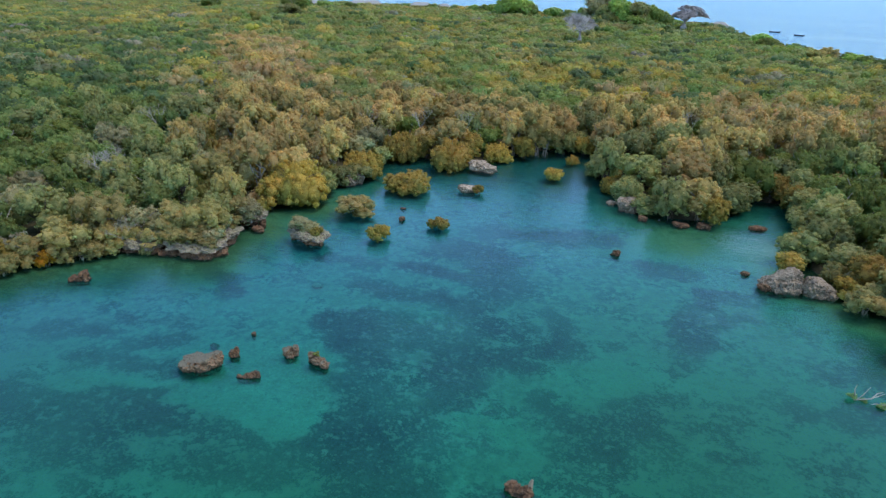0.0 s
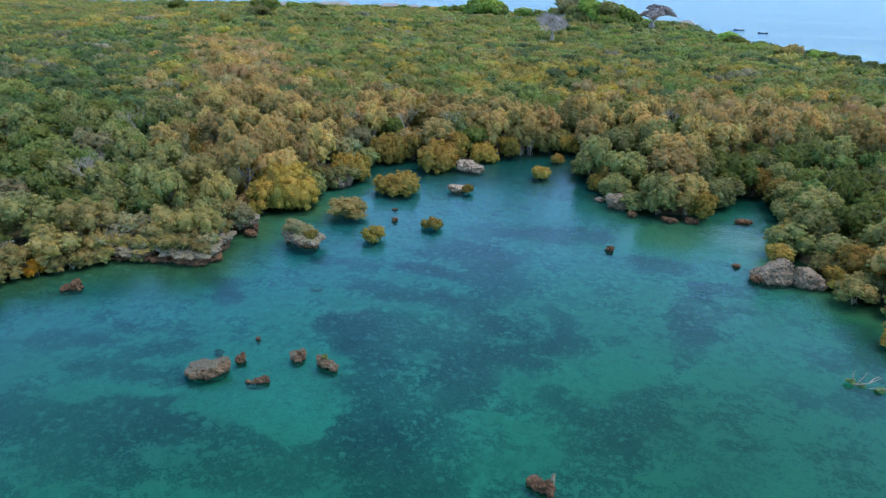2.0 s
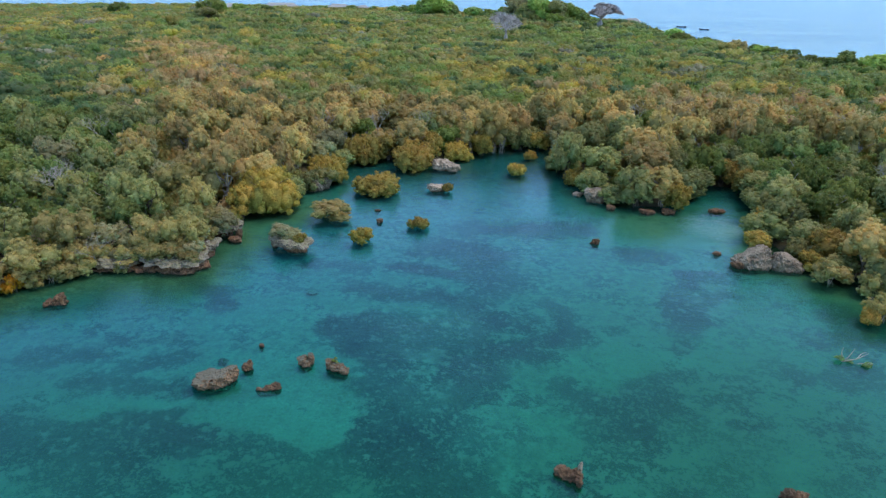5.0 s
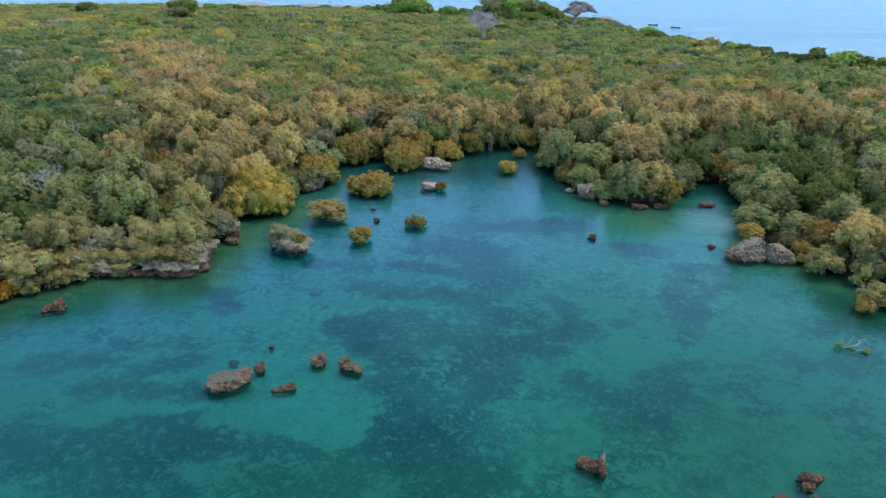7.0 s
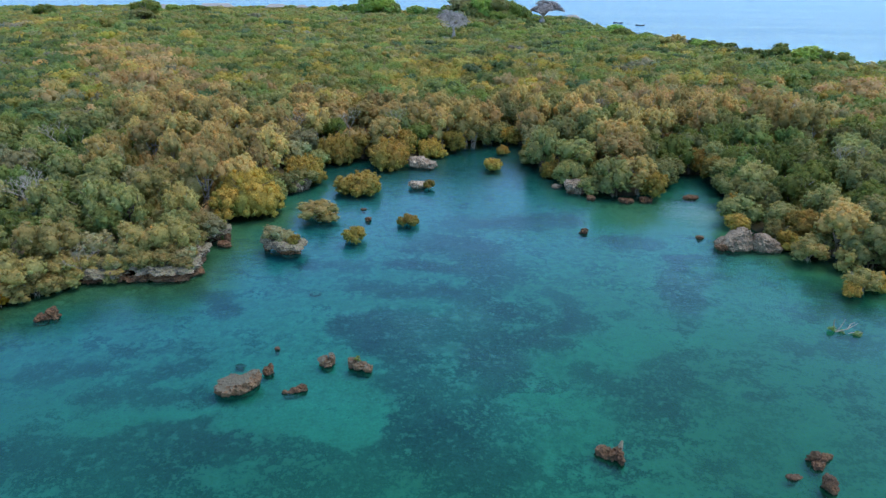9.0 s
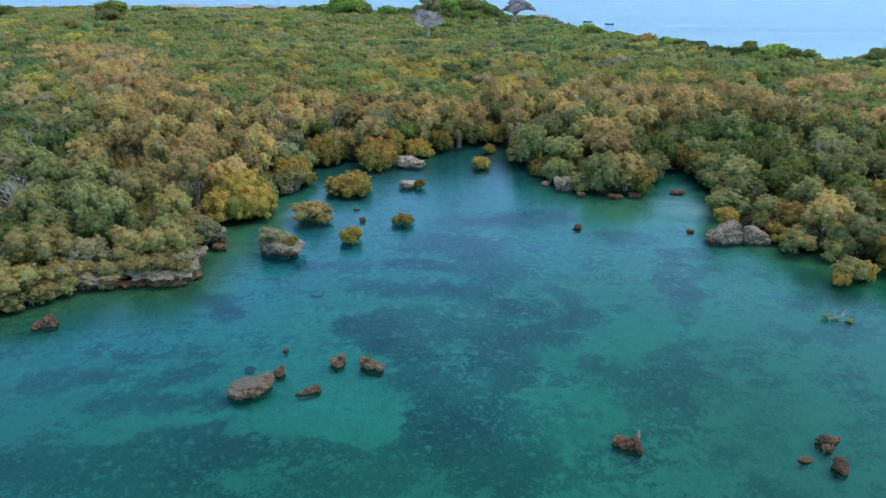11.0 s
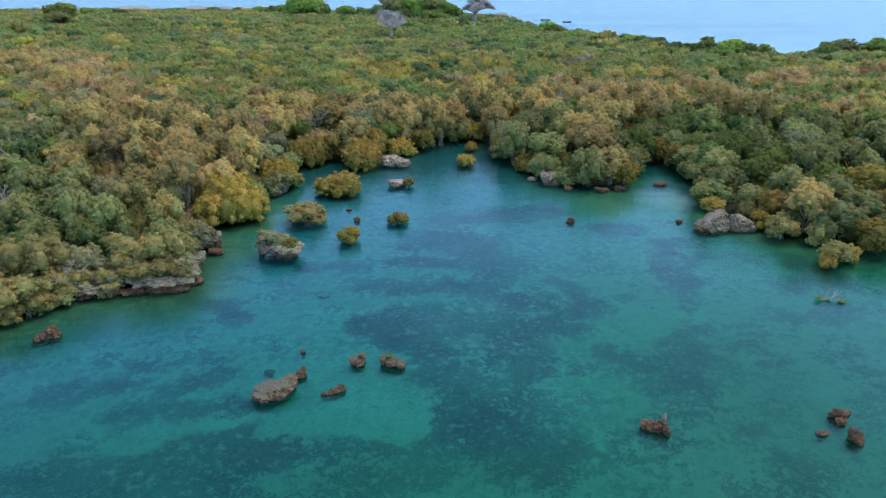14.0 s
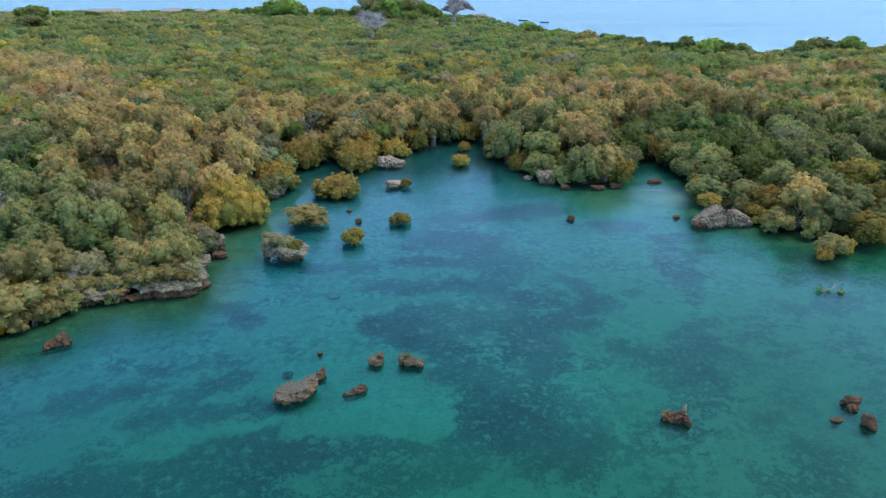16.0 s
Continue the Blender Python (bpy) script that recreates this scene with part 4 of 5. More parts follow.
def shelf(x, y, w, d, z, h, label, seed, turn=0.0, feet=(), name="rock_shelf", cap=MOSSY_ROCK, foot=RUST_ROCK):
    """An undercut slab of limestone: a cap of thickness h at height z on darker feet."""
    root = new(name)
    root.matrix_world = pose(x, y, 0, 0, 0, turn)
    rock(0, 0, w, d, h * 0.75, cap, "", seed, 0, 0.0, h * 0.7, 0.34, "cap", 5, z, 2.4, root)
    for i, (fx, fy, fw, fd) in enumerate(feet):
        rock(fx, fy, fw, fd, z + 0.1, foot, "reddish-brown worn foot", seed + 40 + i, 0, 0.1, 0.9, 0.3, "foot", 4, 0, 2.0, root)
    return tagged(root, label, "rock")


def boulder(x, y, lumps, material, label, seed, turn=0.0, rough=0.16, top=None):
    """A coral rock grown from a few lumps (place, half axes), its top worn to a slope (height, rise along x and y)."""
    bm = bmesh.new()
    off = Vector((seed * 5.7, seed * 2.3, seed * 3.9))
    for cx, cy, cz, rx, ry, rz in lumps:
        made = bmesh.ops.create_icosphere(bm, subdivisions=4, radius=1)["verts"]
        for p in made:
            q = p.co.copy()
            at = Vector((cx + q.x * rx, cy + q.y * ry, cz + q.z * (rz if q.z > 0 else max(rz, cz + 0.62))))
            g = at * 1.7 + off
            k = noise.noise(g) + 0.6 * noise.noise(g * 2.3) + 0.5 * noise.noise(g * 5.1) + 0.3 * noise.noise(g * 11.0)
            k += 1.1 * (0.4 - abs(noise.noise(g * 1.7 + off))) + 0.7 * (0.4 - abs(noise.noise(g * 3.9 - off))) - 1.2 * (noise.voronoi(g * 1.9)[0][0] - 0.3)
            foot = 1 - 0.16 * math.exp(-((at.z - 0.02) / 0.14) ** 2)
            at = Vector((cx + q.x * rx * foot, cy + q.y * ry * foot, at.z)) + q * rough * min(1.0, 0.35 + 1.2 * min(rx, ry)) * k
            if at.z < -0.03:
                slim = max(0.55, 1 + 1.1 * (at.z + 0.03))
                at = Vector((cx + (at.x - cx) * slim, cy + (at.y - cy) * slim, at.z))
            if top:
                lid = top[0] + top[1] * at.x + top[2] * at.y + 0.07 * noise.noise(g * 2.0) + 0.04 * noise.noise(g * 6.0)
                at.z = min(at.z, lid + 0.15 * max(0.0, at.z - lid))
            p.co = at
    me = bpy.data.meshes.new("rock")
    bm.to_mesh(me)
    bm.free()
    me.materials.append(material)
    ob = new("rock", me)
    ob.matrix_world = pose(x, y, 0, 0, 0, turn)
    return tagged(ob, label, "rock")


boulder(-13.87, 31.84, ((-0.2, 0, 0.05, 1.25, 0.85, 1.1), (0.55, 0.12, 0.1, 0.75, 0.6, 1.0), (1.18, 0.45, 0.62, 0.34, 0.32, 0.42)), TAN_ROCK, "large flat-topped reddish coral boulder in the shallows", 1, 8, 0.2, (0.74, 0.17, 0.1))
boulder(-12.34, 33.75, ((-0.08, 0, 0, 0.34, 0.28, 0.5), (0.2, 0.08, 0.4, 0.13, 0.13, 0.36)), RUST_ROCK, "small upright reddish coral rock with a horn", 2)
boulder(-9.97, 31.86, ((-0.5, -0.24, 0, 0.52, 0.17, 0.16), (-0.05, -0.05, 0.03, 0.52, 0.19, 0.2), (0.38, 0.13, 0.06, 0.4, 0.2, 0.32)), RUST_ROCK, "long low bent reddish coral rock awash", 3)
boulder(-8.56, 34.97, ((-0.15, 0, 0.05, 0.45, 0.42, 0.62), (0.27, 0.12, 0.25, 0.26, 0.28, 0.62), (0.05, -0.25, 0, 0.35, 0.25, 0.4)), TAN_ROCK, "blocky reddish coral rock with a raised corner", 4, 0, 0.2, (0.62, 0.35, 0.2))
boulder(-6.21, 34.49, ((-0.6, 0.2, 0.22, 0.34, 0.3, 0.4), (-0.05, 0, 0.2, 0.58, 0.34, 0.36), (0.58, -0.2, 0.15, 0.36, 0.26, 0.3)), TAN_ROCK, "pale slanting coral rock with a green sprig on top", 5, -6, 0.2)
boulder(9.1, 26.3, ((-0.42, 0.22, 0.02, 0.42, 0.3, 0.46), (0.02, -0.05, 0, 0.46, 0.3, 0.4), (0.42, -0.35, 0.02, 0.24, 0.36, 0.4), (0.4, 0.1, 0.1, 0.22, 0.22, 0.5)), RUST_ROCK, "jagged reddish coral rock with a pale stump", 6, 0, 0.26)
boulder(20.6, 26.25, ((-0.2, 0.25, 0, 0.5, 0.34, 0.42), (0.42, 0.3, 0, 0.36, 0.16, 0.3), (-0.35, -0.3, -0.05, 0.28, 0.42, 0.24)), RUST_ROCK, "dark crescent-shaped coral rock in the shallows", 7, 0, 0.26)
boulder(20.05, 24.35, ((0, 0, 0.05, 0.36, 0.46, 0.6), (0.08, -0.25, 0, 0.3, 0.34, 0.4)), RUST_ROCK, "small brown egg-shaped coral rock in the shallows", 8)
rock(18.53, 24.98, 0.9, 0.5, 0.12, RUST_ROCK, "flat brown coral rock awash", 9)
rock(-12.56, 36.76, 0.45, 0.4, 0.16, RUST_ROCK, "tiny reddish coral rock awash", 10)
rock(-14.6, 34.75, 0.9, 0.6, 0.05, RUST_ROCK, "flat coral rock just under the surface", 11, lift=-0.16)
rock(-11.9, 46.26, 1.2, 0.8, 0.04, RUST_ROCK, "coral rock just under the surface", 12, lift=-0.28)
boulder(28.2, 57.36, ((0, 0, 0, 1.75, 1.35, 1.5), (0.45, 0.3, 0.6, 1.15, 0.95, 1.5), (-1.15, -0.1, 0, 0.95, 0.9, 0.8)), LIMESTONE, "grey pitted limestone boulder at the mangrove edge", 13, -5, 0.26, (1.7, 0.5, 0.25))
rock(26.75, 56.9, 1.5, 1.4, 0.6, RUST_ROCK, "brown worn rock at the foot of a grey boulder", 51, 0, 0.1)
boulder(30.95, 57.0, ((-0.2, 0, 0.1, 1.15, 1.05, 1.6), (0.6, -0.1, 0, 1.05, 0.85, 1.1)), LIMESTONE, "grey limestone boulder with a sloping back", 14, -15, 0.26, (1.4, -0.45, 0.2))
boulder(-4.88, 86.03, ((-0.6, 0, 0.85, 1.5, 1.1, 0.6), (0.8, -0.1, 0.6, 1.2, 0.9, 0.5), (0.1, 0.2, 0, 1.2, 0.9, 0.7)), PALE_ROCK, "pale undercut limestone rock at the back shore", 15, -10, 0.3, (1.25, -0.2, 0.1))
boulder(-4.87, 76.14, ((-0.2, 0, 0.5, 1.1, 0.75, 0.42), (0.6, 0, 0.3, 0.6, 0.5, 0.35), (0, 0.1, 0, 0.8, 0.55, 0.5)), PALE_ROCK, "pale low limestone rock in the lagoon", 16, 10, 0.26, (0.75, -0.2, 0.1))
boulder(-31.53, 40.68, ((0.1, 0.1, 0.1, 0.6, 0.4, 0.65), (-0.6, -0.2, 0, 0.55, 0.36, 0.4), (0.25, 0.3, 0.5, 0.2, 0.2, 0.5)), RUST_ROCK, "jagged brown coral rock by the shelf", 18, 10, 0.28)
rock(-23.05, 55.8, 1.5, 1.2, 0.5, RUST_ROCK, "brown coral rock under the shelf", 19)
rock(-9.7, 63.62, 0.85, 0.7, 0.4, RUST_ROCK, "small brown rock in the lagoon", 20)
rock(-10.72, 67.4, 0.8, 0.6, 0.12, RUST_ROCK, "tiny brown rock awash", 21)
rock(13.83, 60.89, 0.9, 1.0, 0.5, RUST_ROCK, "upright brown coral stump in the lagoon", 22, rough=0.5)
rock(15.08, 74.89, 3.4, 2.4, 1.6, LIMESTONE, "grey limestone boulder beneath mangroves", 23, 10, 0.3)
rock(13.07, 77.12, 1.5, 1.1, 0.4, PALE_ROCK, "low pinkish rock at the mangrove edge", 24)
rock(16.62, 72.21, 1.1, 0.9, 0.5, RUST_ROCK, "small dark rock at the mangrove edge", 25)
rock(28.98, 73.06, 2.0, 1.0, 0.4, RUST_ROCK, "dark rock awash in the inlet", 26)
rock(25.56, 59.73, 0.9, 0.7, 0.25, RUST_ROCK, "small brown rock awash", 27)
rock(-20.57, 74.58, 4.8, 3.0, 1.7, LIMESTONE, "grey limestone rock below a golden mangrove", 28, 5, 0.3)
rock(20.63, 71.35, 1.7, 1.2, 0.45, RUST_ROCK, "brownish worn rock at the foot of mangroves", 29, rough=0.4)
rock(23.24, 71.71, 1.8, 1.2, 0.45, RUST_ROCK, "low brown rock at the foot of mangroves", 30, rough=0.4)
BANK = [(-34.67, 44.84), (-32.59, 46.82), (-28.9, 47.41), (-23.8, 47.81)]
dice = random.Random(21)
for (x0, y0), (x1, y1) in zip(BANK[:-1], BANK[1:]):
    span = math.hypot(x1 - x0, y1 - y0)
    for i in range(int(span / 0.95)):
        k = (i + dice.uniform(0.2, 0.8)) / int(span / 0.95)
        rock(x0 + k * (x1 - x0) - (y1 - y0) / span * 0.25, y0 + k * (y1 - y0) + (x1 - x0) / span * 0.25, dice.uniform(1.2, 2.0), dice.uniform(0.9, 1.4), dice.uniform(0.22, 0.42), RUST_ROCK,
             "dark reddish coral lump along the scrub bank", 60 + i + int(-x0), math.degrees(math.atan2(y1 - y0, x1 - x0)), 0.25, sub=4, rough=0.4)
# the overgrown islet and the undercut shelf along the scrub shore
shelf(-16.69, 54.63, 4.9, 3.2, 0.75, 0.75, "mushroom-shaped grey limestone islet overgrown with scrub", 17, -6, ((0.5, 0.1, 2.6, 1.8), (-1.9, 0.2, 0.6, 0.7)), "rock_islet")
shelf(-25.72, 48.85, 6.0, 4.0, 0.8, 0.8, "undercut beige limestone shelf with a reddish foot", 31, 6, ((0.4, 0.1, 5.4, 3.4),))
shelf(-31.14, 48.15, 5.6, 3.4, 0.6, 0.7, "pale limestone shelf below the scrub", 32, 2, ((0, 0.2, 5.0, 2.8),))
shelf(-24.36, 56.96, 3.6, 2.8, 1.1, 0.8, "overhanging limestone knob topped with scrub", 33, 0, ((-0.6, 0.4, 1.8, 1.6), (1.3, -0.2, 0.7, 0.7)))
shelf(-37.16, 43.45, 3.6, 2.0, 0.4, 0.5, "low limestone shelf below the scrub", 34, 40, ((0, 0.1, 3.2, 1.6),))
shelf(-24.28, 52.31, 2.4, 4.2, 0.9, 0.7, "limestone ledge along the corner of the scrub shore", 35, 0, ((-0.3, 0, 1.8, 3.6),))

# ---- what grows on the rocks and in the shallows ----
put("grey", -17.7, 55.02, 2.6, 2.4, base=0.9, label="wispy grey-green scrub on the limestone islet")
put("grey", -16.6, 54.7, 2.2, 2.0, base=0.9, label="wispy grey-green scrub on the limestone islet")
put("bush", -15.58, 54.24, 1.5, 1.9, base=0.9, label="small golden shrub on the limestone islet")
put("bush", -3.4, 75.76, 1.6, 1.2, base=0.0, label="small golden mangrove beside a pale rock")
put("gold", 28.9, 59.35, 2.8, 2.9, base=1.0, label="golden mangrove behind grey limestone boulders")
tree_kind("orange", "shrub", ORANGE, DARK_BARK, "small bright orange shrub on the rock shelf", "shrub", 1, 1.0, 1.0, heads=5, subs=10, leaves=700, size=0.14, low=0.05)
put("orange", -36.75, 42.2, 2.1, 1.5, base=0.1)


def bare_tree(x, y, z, h, spread_r, label, material, name="bare_tree", category="tree", levels=4, split=4, thick=0.05, seed=1, lean=0.0, fork=0.35, brush=0, rise=1.0):
    """A leafless tree: a stout trunk that forks again and again into a flat crown of twigs."""
    rnd = random.Random(seed)
    trunk, twigs = bmesh.new(), bmesh.new()

    def grow(p, d, length, r, level):
        q = p + d * length
        m = p + d * length * 0.5 + Vector((rnd.uniform(-1, 1), rnd.uniform(-1, 1), rnd.uniform(-0.5, 0.5))) * length * 0.08
        tube(trunk if level < 2 else twigs, [p, m, q], [r, r * 0.82, r * 0.62], 7 if level < 2 else 4)
        if level >= levels:
            for i in range(brush):
                fine = (d + 0.9 * Vector((rnd.uniform(-1, 1), rnd.uniform(-1, 1), rnd.uniform(-0.4, 1)))).normalized()
                tube(twigs, [q, q + fine * length * 0.8, q + fine * length * 1.3 + Vector((0, 0, 0.1 * length))], [r * 0.5, r * 0.38, r * 0.2], 3)
            return
        for i in range(split):
            a = i * math.tau / split + rnd.uniform(-0.7, 0.7) + level
            out = Vector((math.cos(a), math.sin(a), 0))
            way = d * (0.75 if level else 0.1) + out * rnd.uniform(0.55, 0.95) + Vector((0, 0, rise * (0.62, 0.3, 0.2, 0.12, 0.08)[level] + rnd.uniform(-0.25, 0.25)))
            grow(q, way.normalized(), length * rnd.uniform(0.55, 0.8) * (0.9 if level else 0.75), r * 0.62, level + 1)

    def fitted(bm, kx, kz):
        for v in bm.verts:
            v.co = Vector((v.co.x * kx, v.co.y * kx, v.co.z * kz if v.co.z > 0 else v.co.z))

    grow(Vector((0, 0, -0.5)), Vector((lean, 0, 1)).normalized(), h * fork + 0.5, h * thick, 0)
    top = max(v.co.z for v in twigs.verts)
    wide = max(math.hypot(v.co.x, v.co.y) for v in twigs.verts)
    for bm in (trunk, twigs):
        fitted(bm, spread_r / wide, h / top)
    if brush:
        for v in twigs.verts:
            v.co.z -= 0.42 * (h - fork * h) * min(1.0, (v.co.x ** 2 + v.co.y ** 2) / spread_r ** 2) ** 0.8
    root = new(name)
    root.matrix_world = pose(x, y, z)
    part("trunk", trunk, material, root)
    part("crown", twigs, material, root, "leafless grey twigs")
    return tagged(root, label, category)


TWIG = plain("grey_twigs", (0.22, 0.19, 0.17), (0.38, 0.335, 0.305), 2.0)
PINK_TWIG = plain("pinkish_twigs", (0.22, 0.18, 0.165), (0.38, 0.32, 0.30), 2.0)
bare_tree(-2.8, 270, ground_z(-2.8, 270), 13.0, 12.5, "large leafless grey baobab with a domed crown of fine twigs", TWIG, "baobab_tree", levels=5, split=4, thick=0.036, seed=5, fork=0.30, brush=4, rise=0.85)
bare_tree(44.5, 360, ground_z(44.5, 360), 13.5, 13.0, "large leafless pinkish baobab near the sea", PINK_TWIG, "baobab_tree", levels=5, split=4, thick=0.085, seed=8, fork=0.34, brush=4, rise=0.85)
for x, y, h, r, sd in ((-42.65, 57.57, 5.4, 3.0, 11), (-44.9, 61.2, 5.6, 2.4, 19), (-32.4, 47.0, 3.6, 2.0, 20), (-16.7, 94.5, 6.4, 2.0, 21), (-9.4, 93.6, 6.6, 1.8, 22), (52.5, 99.2, 6.6, 2.2, 23), (23.7, 102.6, 6.8, 2.0, 24), (-45.14, 59.99, 5.0, 2.6, 12), (-33.78, 49.96, 3.4, 2.2, 13), (-24.59, 92.95, 6.0, 2.4, 14), (-55.11, 82.3, 6.0, 2.6, 17), (47.8, 74.13, 6.0, 2.4, 18)):
    bare_tree(x, y, ground_z(x, y), h, r, "dead pale tree with bare forked branches", BARK, "dead_tree", levels=4, split=3, thick=0.014, seed=sd)

# tall trees on the skyline
for key, x, y, w, h in (("grey", -1, 392, 18, 14), ("grey", 7, 386, 15, 13.5), ("olive", 4, 376, 13, 10), ("fresh", -9, 398, 13, 8), ("fresh", 13, 376, 16, 13), ("olive", 21, 374, 14, 12.5), ("fresh", 28, 378, 13, 11), ("deep", 35, 384, 13, 8), ("fresh", 20, 360, 12, 6), ("green", 10, 362, 12, 5),
                        ("fresh", -53, 448, 22, 14), ("fresh", -62, 452, 17, 12.5), ("deep", -45, 445, 13, 9), ("fresh", -30, 440, 14, 8), ("deep", -20, 430, 14, 7), ("fresh", -72, 470, 15, 8), ("deep", -85, 490, 15, 7), ("fresh", -98, 515, 16, 6), ("deep", -118, 532, 14, 5), ("green", -140, 545, 12, 5),
                        ("yellow", 82, 250, 13, 5.5), ("yellow", 77, 246, 9, 4.4), ("green", 70, 288, 12, 5), ("fresh", 87, 236, 9, 5), ("deep", 91, 224, 9, 5), ("fresh", 76, 268, 10, 4), ("deep", 98, 202, 10, 6.2), ("fresh", 104, 198, 9, 5.8), ("green", 109, 193, 9, 5), ("deep", 130, 188, 14, 5.5),
                        ("olive", 138, 191, 13, 6), ("fresh", 148, 190, 14, 6), ("deep", 162, 184, 15, 5), ("green", 68, 330, 12, 4.2), ("grey", 66, 398, 14, 4), ("grey", 69, 388, 11, 3.5), ("fresh", 44, 398, 14, 4), ("deep", 58, 392, 12, 4),
                        ("green", -160, 335, 20, 9), ("fresh", -172, 365, 20, 9), ("olive", -150, 310, 18, 7), ("deep", -200, 420, 20, 8), ("green", -230, 362, 20, 8), ("fresh", -190, 440, 18, 7), ("deep", -218, 468, 18, 7), ("green", -185, 475, 14, 6)):
    plant(key, x, y, min(w, 1.7 * h), ground_z(x, y) + h * (0.92 if x > 60 else 1.0), label=TREES[key][1].replace("mangrove ", "").replace("low ", "tall ").replace(" over the water", ""), group="trees on the skyline")


dice = random.Random(5)
RIM = [(70, 300), (77, 282), (84, 256), (90, 234), (96, 213), (104, 206), (112, 196), (122, 190), (132, 192), (146, 196), (166, 188)]
for (x0, y0), (x1, y1) in zip(RIM[:-1], RIM[1:]):
    for i in range(3):
        k = (i + dice.random()) / 3
        key = dice.choice(("green", "deep", "fresh", "olive", "dark"))
        x, y, w = x0 + k * (x1 - x0) - 3 * dice.random(), y0 + k * (y1 - y0), dice.uniform(5, 9)
        plant(key, x, y, w, ground_z(x, y) + w * dice.uniform(0.5, 0.68), label="rounded green tree along the far coast of the island", group="trees on the skyline")


def slab(bm, x0, x1, y0, y1, z0, z1):
    v = [bm.verts.new((x, y, z)) for z in (z0, z1) for y in (y0, y1) for x in (x0, x1)]
    for f in ((0, 2, 3, 1), (4, 5, 7, 6), (0, 1, 5, 4), (2, 6, 7, 3), (0, 4, 6, 2), (1, 3, 7, 5)):
        bm.faces.new([v[i] for i in f])


def house(x, y, z, w, d, eave, ridge, turn, label):
    root = new("house")
    root.matrix_world = pose(x, y, z, 0, 0, turn)
    bm = bmesh.new()
    slab(bm, -w / 2, w / 2, -d / 2, d / 2, -2, eave)
    wall = part("wall", bm, PLASTER, root)
    bm = bmesh.new()
    o, q = 0.9, min(w * 0.22, 3.5)
    pts = [(-w / 2 - o, -d / 2 - o, eave - 0.3), (w / 2 + o, -d / 2 - o, eave - 0.3), (w / 2 + o, d / 2 + o, eave - 0.3), (-w / 2 - o, d / 2 + o, eave - 0.3), (-w / 2 + q, 0, ridge), (w / 2 - q, 0, ridge)]
    v = [bm.verts.new(p) for p in pts]
    for f in ((0, 1, 5, 4), (1, 2, 5), (2, 3, 4, 5), (3, 0, 4), (3, 2, 1, 0)):
        bm.faces.new([v[i] for i in f])
    part("roof", bm, THATCH, root, "grey weathered thatch roof")
    for i in range(max(1, int(w / 4))):
        bm = bmesh.new()
        cx = -w / 2 + 2 + i * 4
        slab(bm, cx - 0.5, cx + 0.5, -d / 2 - 0.06, -d / 2 + 0.02, 0.9, 2.1)
        part("window", bm, TARRED, root)
    return tagged(root, label, "house", "houses on the far shore")


for x, y, w, d, e, r, t in ((-203, 552, 27, 8, 2.8, 5.2, 18), (-154, 557, 18, 7, 2.6, 4.8, 12), (-226, 505, 11, 6, 3.0, 5.6, 20), (-131, 550, 8, 5, 2.6, 4.4, 10), (67, 403, 9, 5, 2.4, 4.2, -12), (30, 392, 8, 5, 3, 5.5, 0)):
    house(x, y, ground_z(x, y) + 0.4, w, d, e, r, t, "low plastered house with a grey thatched roof on the far shore")


def boat(x, y, length, turn, label):
    """An open dugout: hull with a raised stem and stern, and thwarts."""
    root = new("boat")
    root.matrix_world = pose(x, y, 0.05, 0, 0, turn)
    bm = bmesh.new()
    rows = []
    for i in range(13):
        u = -1 + i / 6
        half = 0.5 * (1 - abs(u) ** 2.6) + 0.05
        top = 0.42 + 0.4 * u * u
        rows.append([bm.verts.new((u * length / 2, a * half, z)) for a, z in ((-1, top), (-0.75, 0.15), (0, -0.25), (0.75, 0.15), (1, top), (0.86, top), (0.6, 0.3), (0, 0.0), (-0.6, 0.3), (-0.86, top))])
    for r0, r1 in zip(rows, rows[1:]):
        for k in range(10):
            bm.faces.new((r0[k], r0[(k + 1) % 10], r1[(k + 1) % 10], r1[k]))
    bm.faces.new(rows[0])
    bm.faces.new(rows[-1][::-1])
    part("hull", bm, TARRED, root)
    for u in (-0.35, 0.0, 0.35):
        bm = bmesh.new()
        slab(bm, u * length / 2 - 0.12, u * length / 2 + 0.12, -0.4, 0.4, 0.32, 0.37)
        part("thwart", bm, BARK, root)
    return tagged(root, label, "boat", "moored boats")


boat(108, 459, 6.4, -22, "long dark open wooden boat moored offshore")
boat(116, 432, 5.6, -22, "open wooden boat moored offshore")


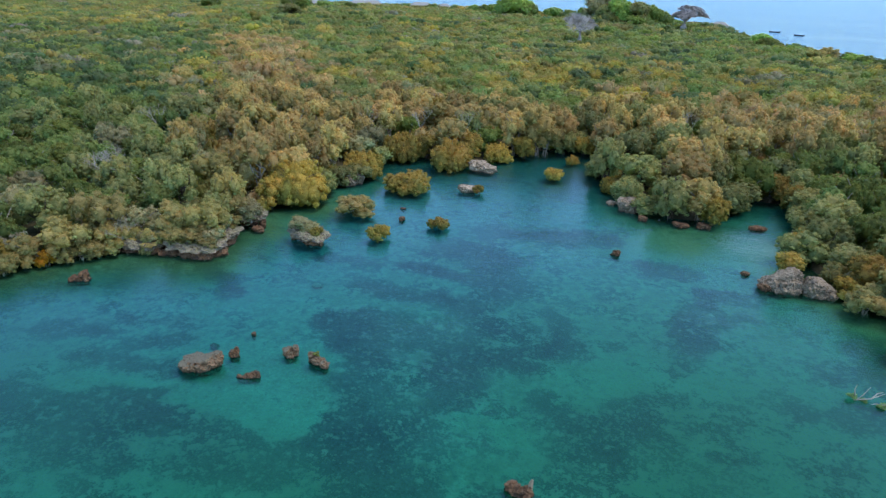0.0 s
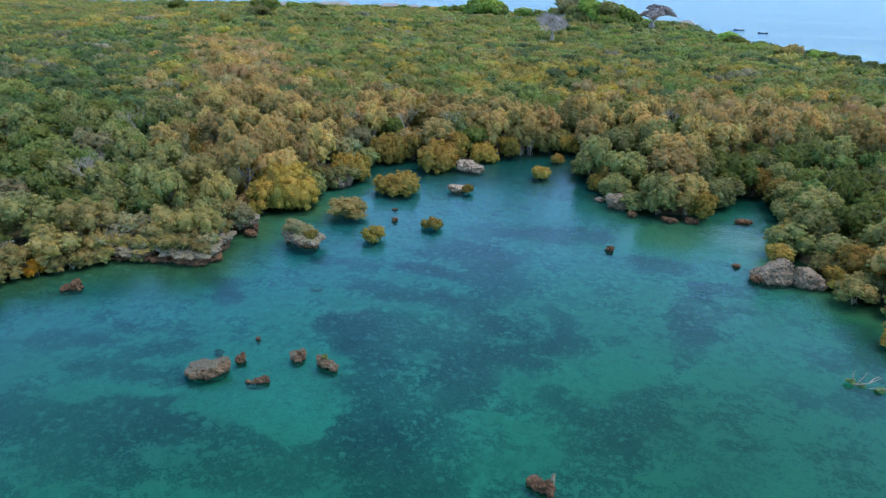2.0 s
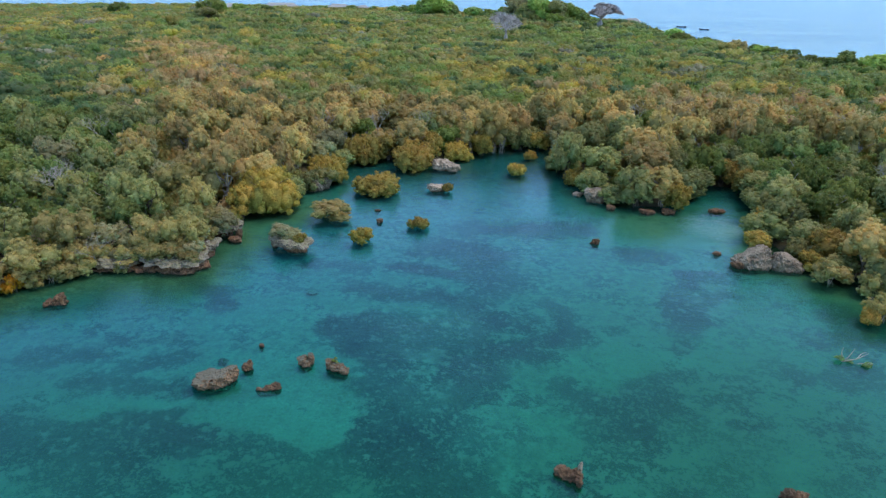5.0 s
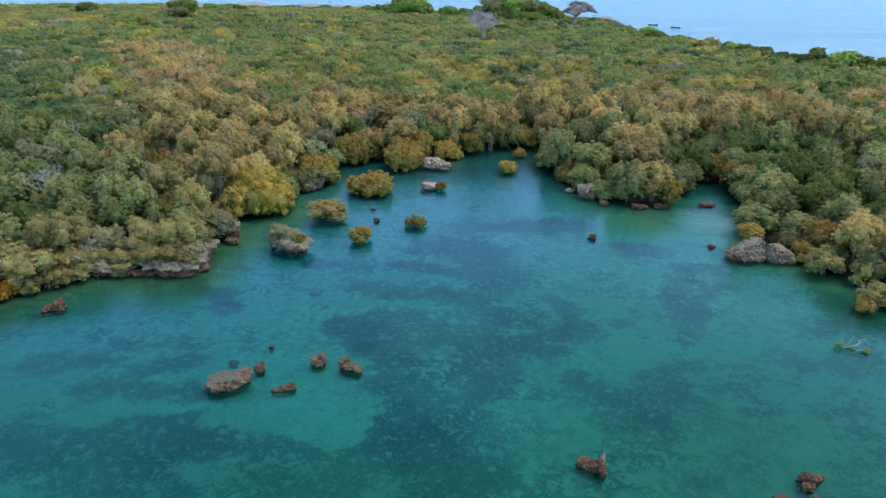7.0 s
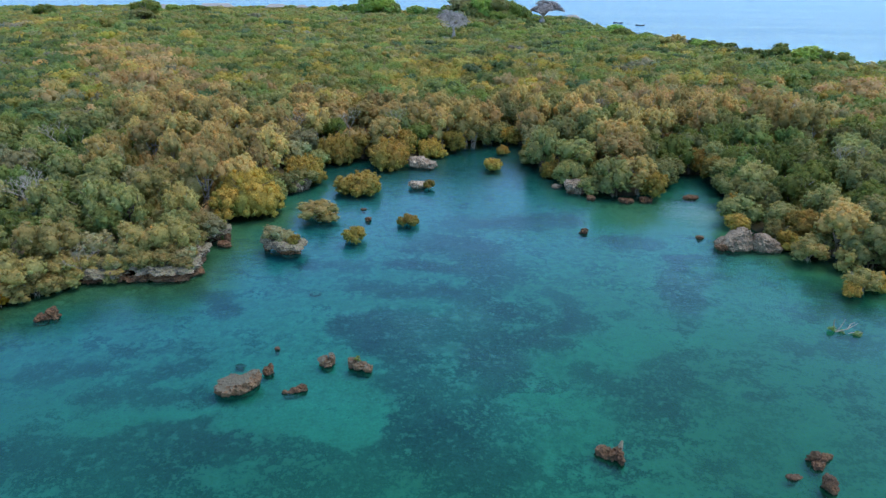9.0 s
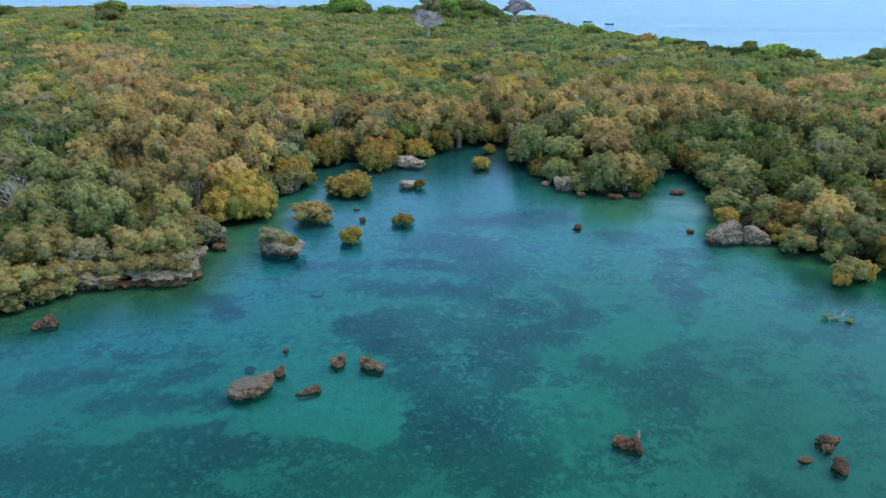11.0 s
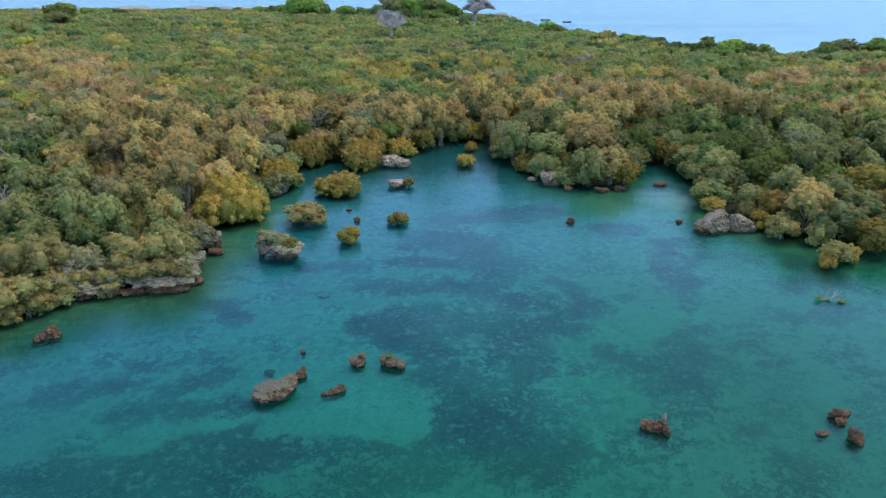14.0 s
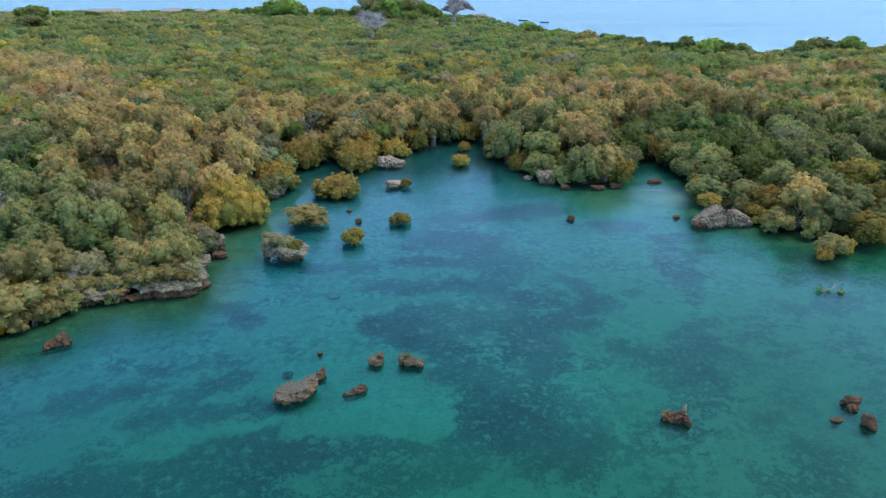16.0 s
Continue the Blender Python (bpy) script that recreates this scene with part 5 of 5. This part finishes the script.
def sprig(x, y, z, r, label, name="sprig", leaves=40):
    rng = np.random.default_rng(int(abs(x) * 10))
    root = new(name)
    root.matrix_world = pose(x, y, z)
    bm = bmesh.new()
    for k in range(3):
        tube(bm, [(0, 0, -0.15), (0.3 * r * math.cos(k * 2.1), 0.3 * r * math.sin(k * 2.1), 0.4 * r), (0.7 * r * math.cos(k * 2.1), 0.7 * r * math.sin(k * 2.1), r)], [0.02, 0.015, 0.008], 5)
    part("stem", bm, DARK_BARK, root)
    v, f = crown_arrays(rng, r, r * 1.2, lobes=4, leaves=leaves, size=0.12, sub=1, low=0.4)
    mesh_part("leaves", tri_mesh("leaves", v, f, GOLD), root)
    return tagged(root, label, "plant")


sprig(-6.42, 34.68, 0.55, 0.28, "green-yellow sprig growing on a pale coral rock")


def log(name, x, y, z, pts, r, label, material=BARK, clumps=()):
    root = new(name)
    root.matrix_world = pose(x, y, z)
    for limb in pts:
        bm = bmesh.new()
        tube(bm, limb, [r, r * 0.8, r * 0.45], 6)
        part("limb", bm, material, root)
    for i, (cx, cy, cz, cr) in enumerate(clumps):
        v, f = crown_arrays(np.random.default_rng(90 + i), cr, cr, lobes=5, leaves=140, size=0.16, sub=1, low=0.2)
        mesh_part("leaf_clump", tri_mesh("leaf_clump", v * 0.8 + (cx, cy, cz), f, OLIVE), root, "yellowed leaves")
    return tagged(root, label, "dead branch")


log("fallen_branch", 29.9, 40.77, 0.0, [[(-0.9, 0.1, -0.6), (-0.3, 0.1, 0.3), (0.1, 0.3, 0.9)], [(-0.8, -0.1, 0.0), (0.1, -0.2, 0.35), (0.9, 0.0, 0.75)], [(-0.5, 0, -0.5), (0.4, -0.4, 0.15), (1.1, -0.5, 0.2)], [(0.2, 0, 0.2), (0.6, 0.3, 0.5), (1.0, 0.5, 0.55)], [(-0.7, 0.1, 0.2), (-0.8, 0.2, 0.6), (-0.7, 0.3, 0.95)]], 0.04, "bleached fallen branch with a few yellow leaf clumps in the shallows", BARK, ((-0.9, 0.1, 0.05, 0.42), (0.7, -0.5, -0.1, 0.45), (-0.2, -0.1, -0.1, 0.35), (1.1, -0.2, -0.1, 0.3)))
log("stump", 9.56, 26.5, 0.45, [[(0, 0, -0.3), (0.03, 0, 0.2), (0.08, 0.02, 0.48)]], 0.16, "short pale stump standing on a reddish rock", PALE_ROCK)
